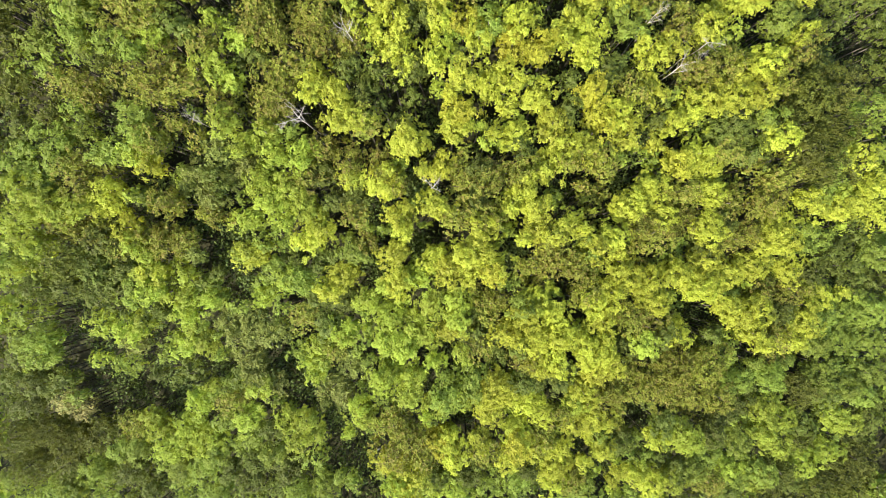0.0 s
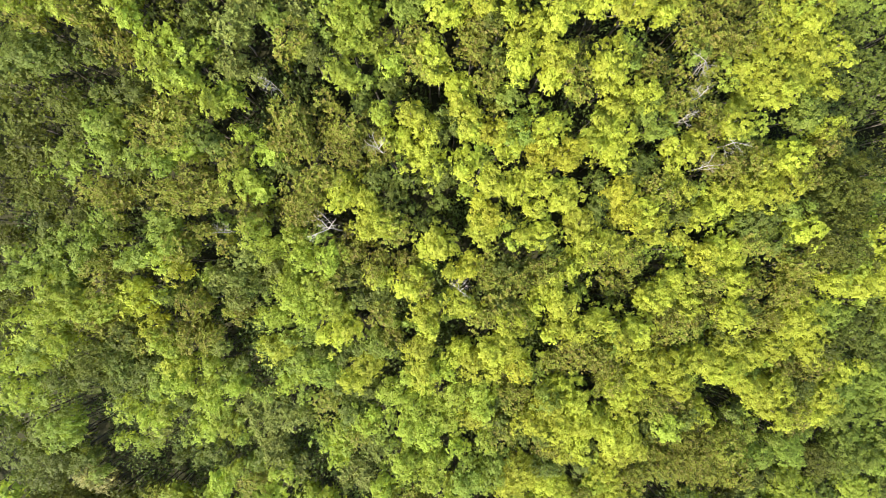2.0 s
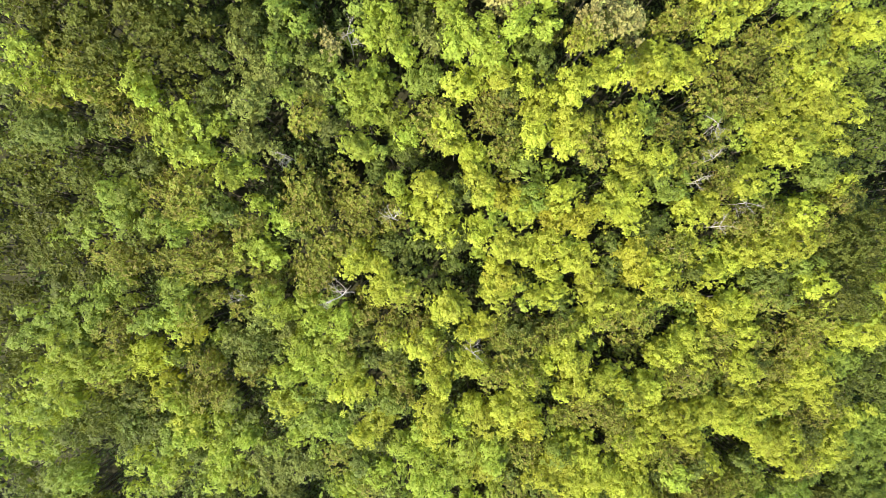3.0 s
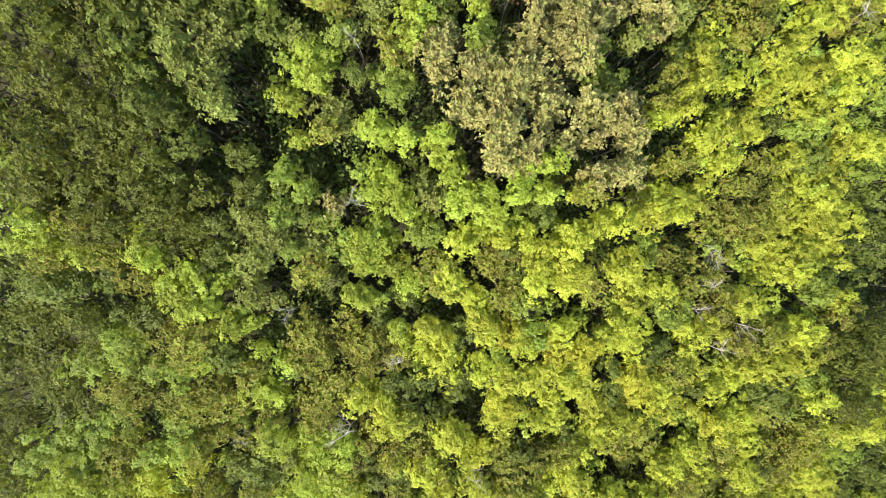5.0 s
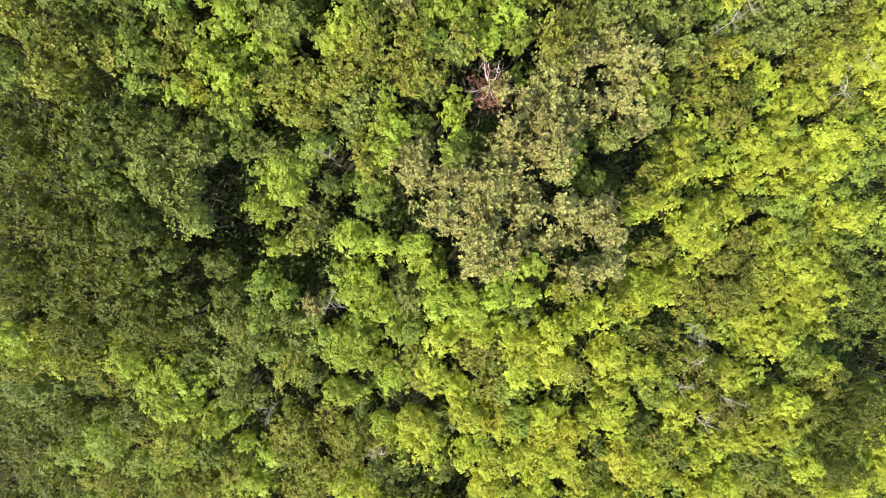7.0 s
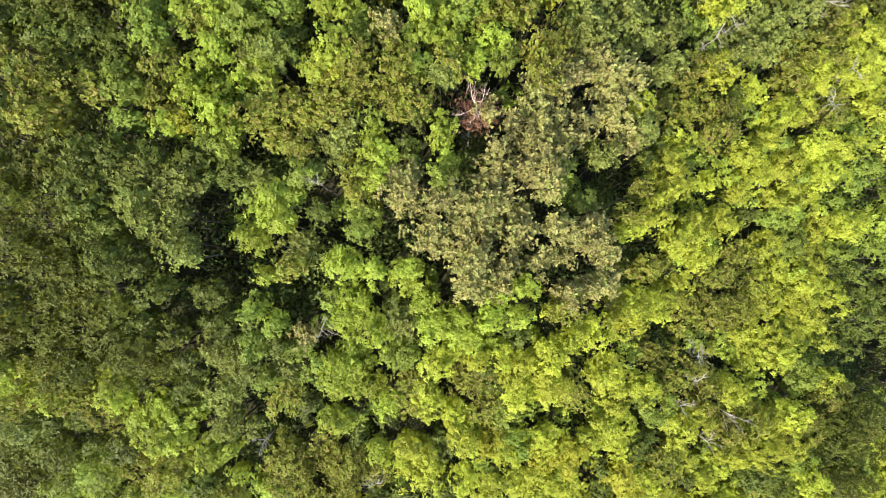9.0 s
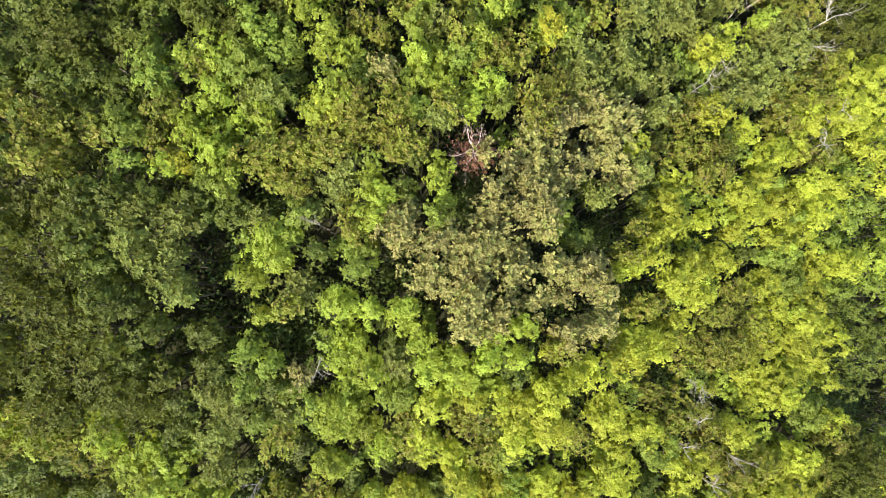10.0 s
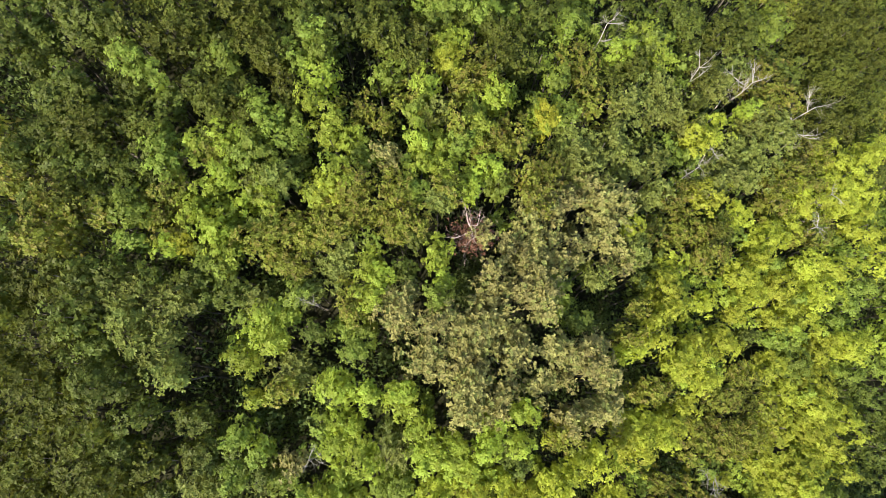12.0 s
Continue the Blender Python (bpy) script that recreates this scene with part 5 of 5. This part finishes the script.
olive(-3.3, 55.5, 1.5, 0.1)
olive(-0.4, 58.2, 1.5, 0.1)
olive(6.4, 60.0, 1.6, 0.6)
olive(6.8, 58.0, 1.6, 0.9)
olive(19.7, 56.8, 1.3, -0.2)
olive(22.1, 59.8, 1.5, -0.5)
olive(23.4, 56.6, 1.9, -0.7)
olive(25.3, 54.3, 1.7, -0.9)
olive(25.8, 55.9, 2.2, -0.9)
olive(41.3, 58.0, 2.4, -0.2)
olive(-32.4, 60.7, 1.6, 0.2)
olive(-19.0, 61.8, 1.3, -1.5)
olive(-7.5, 64.3, 1.5, -0.8)
olive(-5.7, 64.4, 1.0, -0.7)
olive(-0.2, 63.9, 1.5, -0.4)
olive(3.1, 63.2, 1.6, -0.1)
olive(4.6, 64.3, 1.7, -0.0)
olive(5.6, 62.8, 1.6, 0.2)
olive(8.0, 61.1, 1.9, 0.6)
olive(24.3, 60.6, 1.0, -0.6)
olive(35.2, 61.7, 2.4, -0.4)
olive(37.0, 64.4, 2.6, -0.1)
olive(41.6, 64.3, 2.1, -0.0)
olive(-3.8, 66.7, 1.5, -0.6)
olive(0.9, 67.6, 1.6, -0.4)
olive(2.3, 68.3, 1.8, -0.3)
olive(11.9, 70.8, 2.0, -0.0)
olive(12.3, 67.3, 1.7, 0.0)
olive(35.3, 71.6, 2.1, -0.0)
olive(41.0, 67.5, 2.1, -0.0)
olive(36.6, 75.1, 3.1, -0.0)
olive(39.1, 73.1, 2.7, -0.0)
tan(-56.4, -22.7, 2.2, 0.2)
tan(-14.8, 36.5, 1.2, -1.6)
tan(-0.2, 40.3, 2.1, 2.1)
tan(1.2, 40.8, 1.9, 2.5)
tan(9.2, 39.4, 1.8, 2.6)
tan(10.8, 40.5, 1.4, 2.5)
tan(12.7, 40.0, 1.8, 2.2)
tan(-2.2, 44.9, 2.2, 1.6)
tan(-0.3, 46.6, 2.1, 1.9)
tan(-0.3, 42.1, 2.2, 2.2)
tan(1.1, 44.0, 2.3, 2.4)
tan(2.5, 46.7, 2.1, 2.3)
tan(3.1, 42.2, 1.5, 2.7)
tan(4.5, 44.9, 2.2, 2.6)
tan(6.1, 43.2, 1.3, 2.8)
tan(8.0, 45.5, 2.0, 2.7)
tan(9.4, 42.4, 1.0, 2.7)
tan(10.3, 44.8, 2.1, 2.6)
tan(12.3, 43.0, 1.8, 2.4)
tan(12.6, 44.9, 1.7, 2.4)
tan(-5.0, 48.3, 2.1, 0.6)
tan(-4.0, 50.0, 1.5, 0.7)
tan(-1.3, 48.3, 1.7, 1.5)
tan(1.5, 48.8, 1.7, 1.8)
tan(2.4, 52.0, 1.0, 1.4)
tan(3.4, 49.8, 2.1, 1.8)
tan(5.2, 53.9, 2.1, 1.4)
tan(5.8, 49.5, 1.8, 2.1)
tan(6.8, 51.9, 2.0, 1.8)
tan(7.3, 48.2, 1.6, 2.4)
tan(10.2, 53.9, 2.0, 1.7)
tan(14.4, 52.8, 1.7, 1.4)
tan(2.8, 54.2, 1.0, 1.1)
tan(6.7, 56.6, 2.0, 1.1)
tan(8.1, 54.6, 2.0, 1.5)
tan(8.8, 57.6, 2.1, 1.1)
tan(12.2, 59.0, 1.7, 0.9)
tan(13.3, 58.1, 2.1, 0.9)
tan(13.6, 55.4, 2.2, 1.2)
tan(15.1, 57.8, 1.9, 0.6)
tan(-6.0, 61.1, 1.4, -0.8)


# ---- dead trees ----
bare(-1.9, 7.8, 1.4, -0.1)
bare(-25.8, 13.8, 0.9, 1.0)
bare(-14.1, 14.1, 1.9, -0.2)
bare(-8.5, 21.1, 1.3, -0.5)
bare(27.5, 20.9, 1.3, -0.4)
bare(-18.9, 26.9, 1.1, -1.1)
bare(24.1, 26.3, 1.2, -1.2)
bare(25.1, 28.3, 1.4, -1.5)
bare(30.2, 24.1, 1.5, -0.7)
bare(27.5, 32.4, 1.9, -2.2)
bare(-13.3, 36.5, 1.2, -1.7)
bare(-11.3, 49.5, 0.7, -1.2)
bare(41.3, 57.6, 1.6, -0.2)
bare(23.0, 63.0, 1.1, -0.5)
bare(27.1, 64.1, 1.1, -0.5)
bare(42.4, 61.2, 1.4, -0.1)
bare(25.0, 71.1, 1.3, -0.1)
bare(30.3, 71.5, 1.9, -0.1)
bare(39.2, 67.3, 1.5, -0.0)
bare(40.0, 70.6, 1.9, -0.0)
bare(12.9, 73.3, 1.3, -0.0)
bare(33.0, 73.7, 1.6, -0.0)
dry = bare(1.1, 55.2, 1.5, -1.4, PINK_BARK, "dead tree with pinkish bare branches over rust-brown dry leaves", 0.3, 0.032, 11)
rng = np.random.default_rng(5)
at = np.array([0, 0, TALL - 1.4]) + rng.normal(0, 1, (300, 3)) * np.array([0.8, 0.8, 0.35])
child("dry_leaves", mesh_of("dry_leaves", *rosettes(at, rng.normal(0, 0.5, (300, 3)) + np.array([0, 0, 1.0]), 0.2, 6, 0.2, rng), LEAVES["rust"]), dry)


def fallen_log(x, y, turn, length):
    rng = np.random.default_rng(int(length * 100))
    base = new("fallen_log")
    base.matrix_world = pose(x, y, float(hill(x, y)) + 0.9, 0, 4, turn)
    tagged(base, "grey fallen trunk lying in a dark opening", "log", "fallen trunks")
    pts = [(length * (j / 5 - 0.5), rng.normal(0, 0.06), rng.normal(0, 0.05)) for j in range(6)]
    child("stem", joined("stem", [tube(pts, [0.17 - 0.018 * j for j in range(6)], 8)], PALE_BARK), base)
    child("limb", joined("limb", branch(pts[3], (0.6, 0.7, 0.5), 1.3, 0.05, rng, 1), PALE_BARK), base)


fallen_log(-8.6, -33.0, 5, 4.6)
fallen_log(-7.4, -33.9, -8, 3.8)

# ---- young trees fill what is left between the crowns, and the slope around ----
# leaf kind by neighbour, often a step darker: gap shade painted by colour
GAP_SHADE = {"lime": "fresh", "gold": "fresh", "green": "green", "fresh": "green", "pale": "dark", "dark": "dark", "fine": "fine", "olive": "olive", "tan": "tan", "bare": "green"}
ORDER = list(LEAVES)
spots = np.array([(x, y, r) for x, y, r, _ in PLANTED])
kinds = [k for *_, k in PLANTED]
rng = np.random.default_rng(21)
vs, fs, slots, start = [], [], [], 0
for _ in range(22000):
    y = chance.uniform(-46, 104)
    x = chance.uniform(-74 + (y + 46) * 0.23, 75)
    d = np.hypot(spots[:, 0] - x, spots[:, 1] - y)
    free = float(np.min(d - spots[:, 2] * 0.74))
    gap = min(math.hypot(x - a, y - b) - c for a, b, c in OPEN)
    if free < 0.5 or gap < 0.8:
        continue
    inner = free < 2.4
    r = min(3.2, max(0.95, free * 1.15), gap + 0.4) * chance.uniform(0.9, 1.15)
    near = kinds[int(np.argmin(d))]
    # between crowns the darker kind stands in for shade
    kind = GAP_SHADE[near] if inner else near if near not in ("bare", "gold") else "green"
    # far upslope fill is mostly dark kinds, cloud shade painted as leaf colour
    if y > 76 and not inner:
        kind = chance.choice(("olive", "dark", "green", "dark")) if x > 10 else chance.choice(("dark", "dark", "olive"))
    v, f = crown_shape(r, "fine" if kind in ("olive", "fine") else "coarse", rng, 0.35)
    drop = chance.uniform(1.2, 3.4) if inner else chance.uniform(-1.3, 1.6)
    v = v + np.array([x, y, float(hill(x, y)) - drop])
    stem = tube([(x, y, float(hill(x, y)) - 0.5), (x + 0.1, y, float(hill(x, y)) + 6), (x, y, float(hill(x, y)) + TALL - drop - 1.5)], (0.13, 0.1, 0.05), 5)
    vs += [v, np.array(stem[0])]
    fs += [tuple(q) for q in (f + start).tolist()] + [tuple(i + start + len(v) for i in q) for q in stem[1]]
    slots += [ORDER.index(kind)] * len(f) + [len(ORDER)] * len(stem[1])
    start += len(v) + len(stem[0])
    spots = np.vstack([spots, (x, y, r)])
    kinds.append(kind)
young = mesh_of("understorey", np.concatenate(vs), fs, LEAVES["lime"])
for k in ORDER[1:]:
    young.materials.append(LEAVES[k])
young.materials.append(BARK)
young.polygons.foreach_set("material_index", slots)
tagged(new("understorey", young), "young green and olive trees, leaf colour darkened as shade between larger crowns", "forest", kind="stuff")

# ---- undergrowth on the forest floor, taller in the openings ----
rng = np.random.default_rng(11)
count, each, open_count = 7600, 30, 2400
bx, by = rng.uniform(-80, 80, count), rng.uniform(-50, 100, count)
spot = np.array(OPEN)[rng.integers(0, len(OPEN), open_count)]
bx[:open_count] = spot[:, 0] + rng.normal(0, 0.75, open_count) * (spot[:, 2] + 0.5)
by[:open_count] = spot[:, 1] + rng.normal(0, 0.75, open_count) * (spot[:, 2] + 0.5)
size = rng.uniform(0.8, 1.8, count)
d = rng.normal(size=(count, each, 3)) + np.array([0, 0, 0.6])
d /= np.linalg.norm(d, axis=2, keepdims=True)
lift = size * 1.4 * rng.uniform(0.4, 1.6, count)
lift += rng.uniform(0, 6.0, count)
centre = np.stack([bx, by, hill(bx, by) + lift], 1)
at = (centre[:, None] + d * size[:, None, None] * np.array([1.1, 1.1, 1.0])).reshape(-1, 3)
d = d.reshape(-1, 3)
shrubs = mesh_of("undergrowth", *sprays(at, d, d + rng.normal(0, 0.5, at.shape), rng.uniform(0.22, 0.44, len(at)), rng), SHRUB)
tagged(new("undergrowth", shrubs), "shrubs and saplings on the forest floor, green darkened as shade", "undergrowth", kind="stuff")

# ---- the woods go on beyond ----
rng = np.random.default_rng(12)


def woods(name, count, reach, each, spray, inner):
    """Crowns joined into one forest mass, outside a stretch of the plan."""
    fx, fy = rng.uniform(-reach, reach, count), rng.uniform(-reach, reach, count) + 28
    if inner:
        keep = (abs(fx) > inner) | (abs(fy - 28) > inner)
    else:
        left = -74 + (np.clip(fy, -46, 104) + 46) * 0.23
        keep = (fx < left) | (fx > 75) | (fy < -46) | (fy > 104)
    fx, fy = fx[keep], fy[keep]
    d = rng.normal(size=(len(fx), each, 3)) + np.array([0, 0, 0.5])
    d /= np.linalg.norm(d, axis=2, keepdims=True)
    size = rng.uniform(1.9, 3.6, len(fx))
    centre = np.stack([fx, fy, hill(fx, fy) + TALL + 0.3 - size * 0.95 + rng.uniform(-1, 1, len(fx))], 1)
    swell = 1 + 0.25 * np.sin(d[..., :1] * 5 + size[:, None, None] * 9) * np.cos(d[..., 1:2] * 6)
    at = (centre[:, None] + d * size[:, None, None] * swell * rng.uniform(0.6, 1.05, (len(fx), each, 1))).reshape(-1, 3)
    d = d.reshape(-1, 3)
    mesh = mesh_of(name, *sprays(at, d, d + rng.normal(0, 0.45, at.shape), rng.uniform(*spray, len(at)), rng, 0.9), LEAVES["green"])
    return tagged(new(name, mesh), "continuous green broadleaf forest on the slopes around", "forest", kind="stuff")


woods("surrounding_woods", 3400, 130, 84, (0.6, 1.3), 0)
woods("far_woods", 7000, 330, 26, (1.4, 3.0), 130)
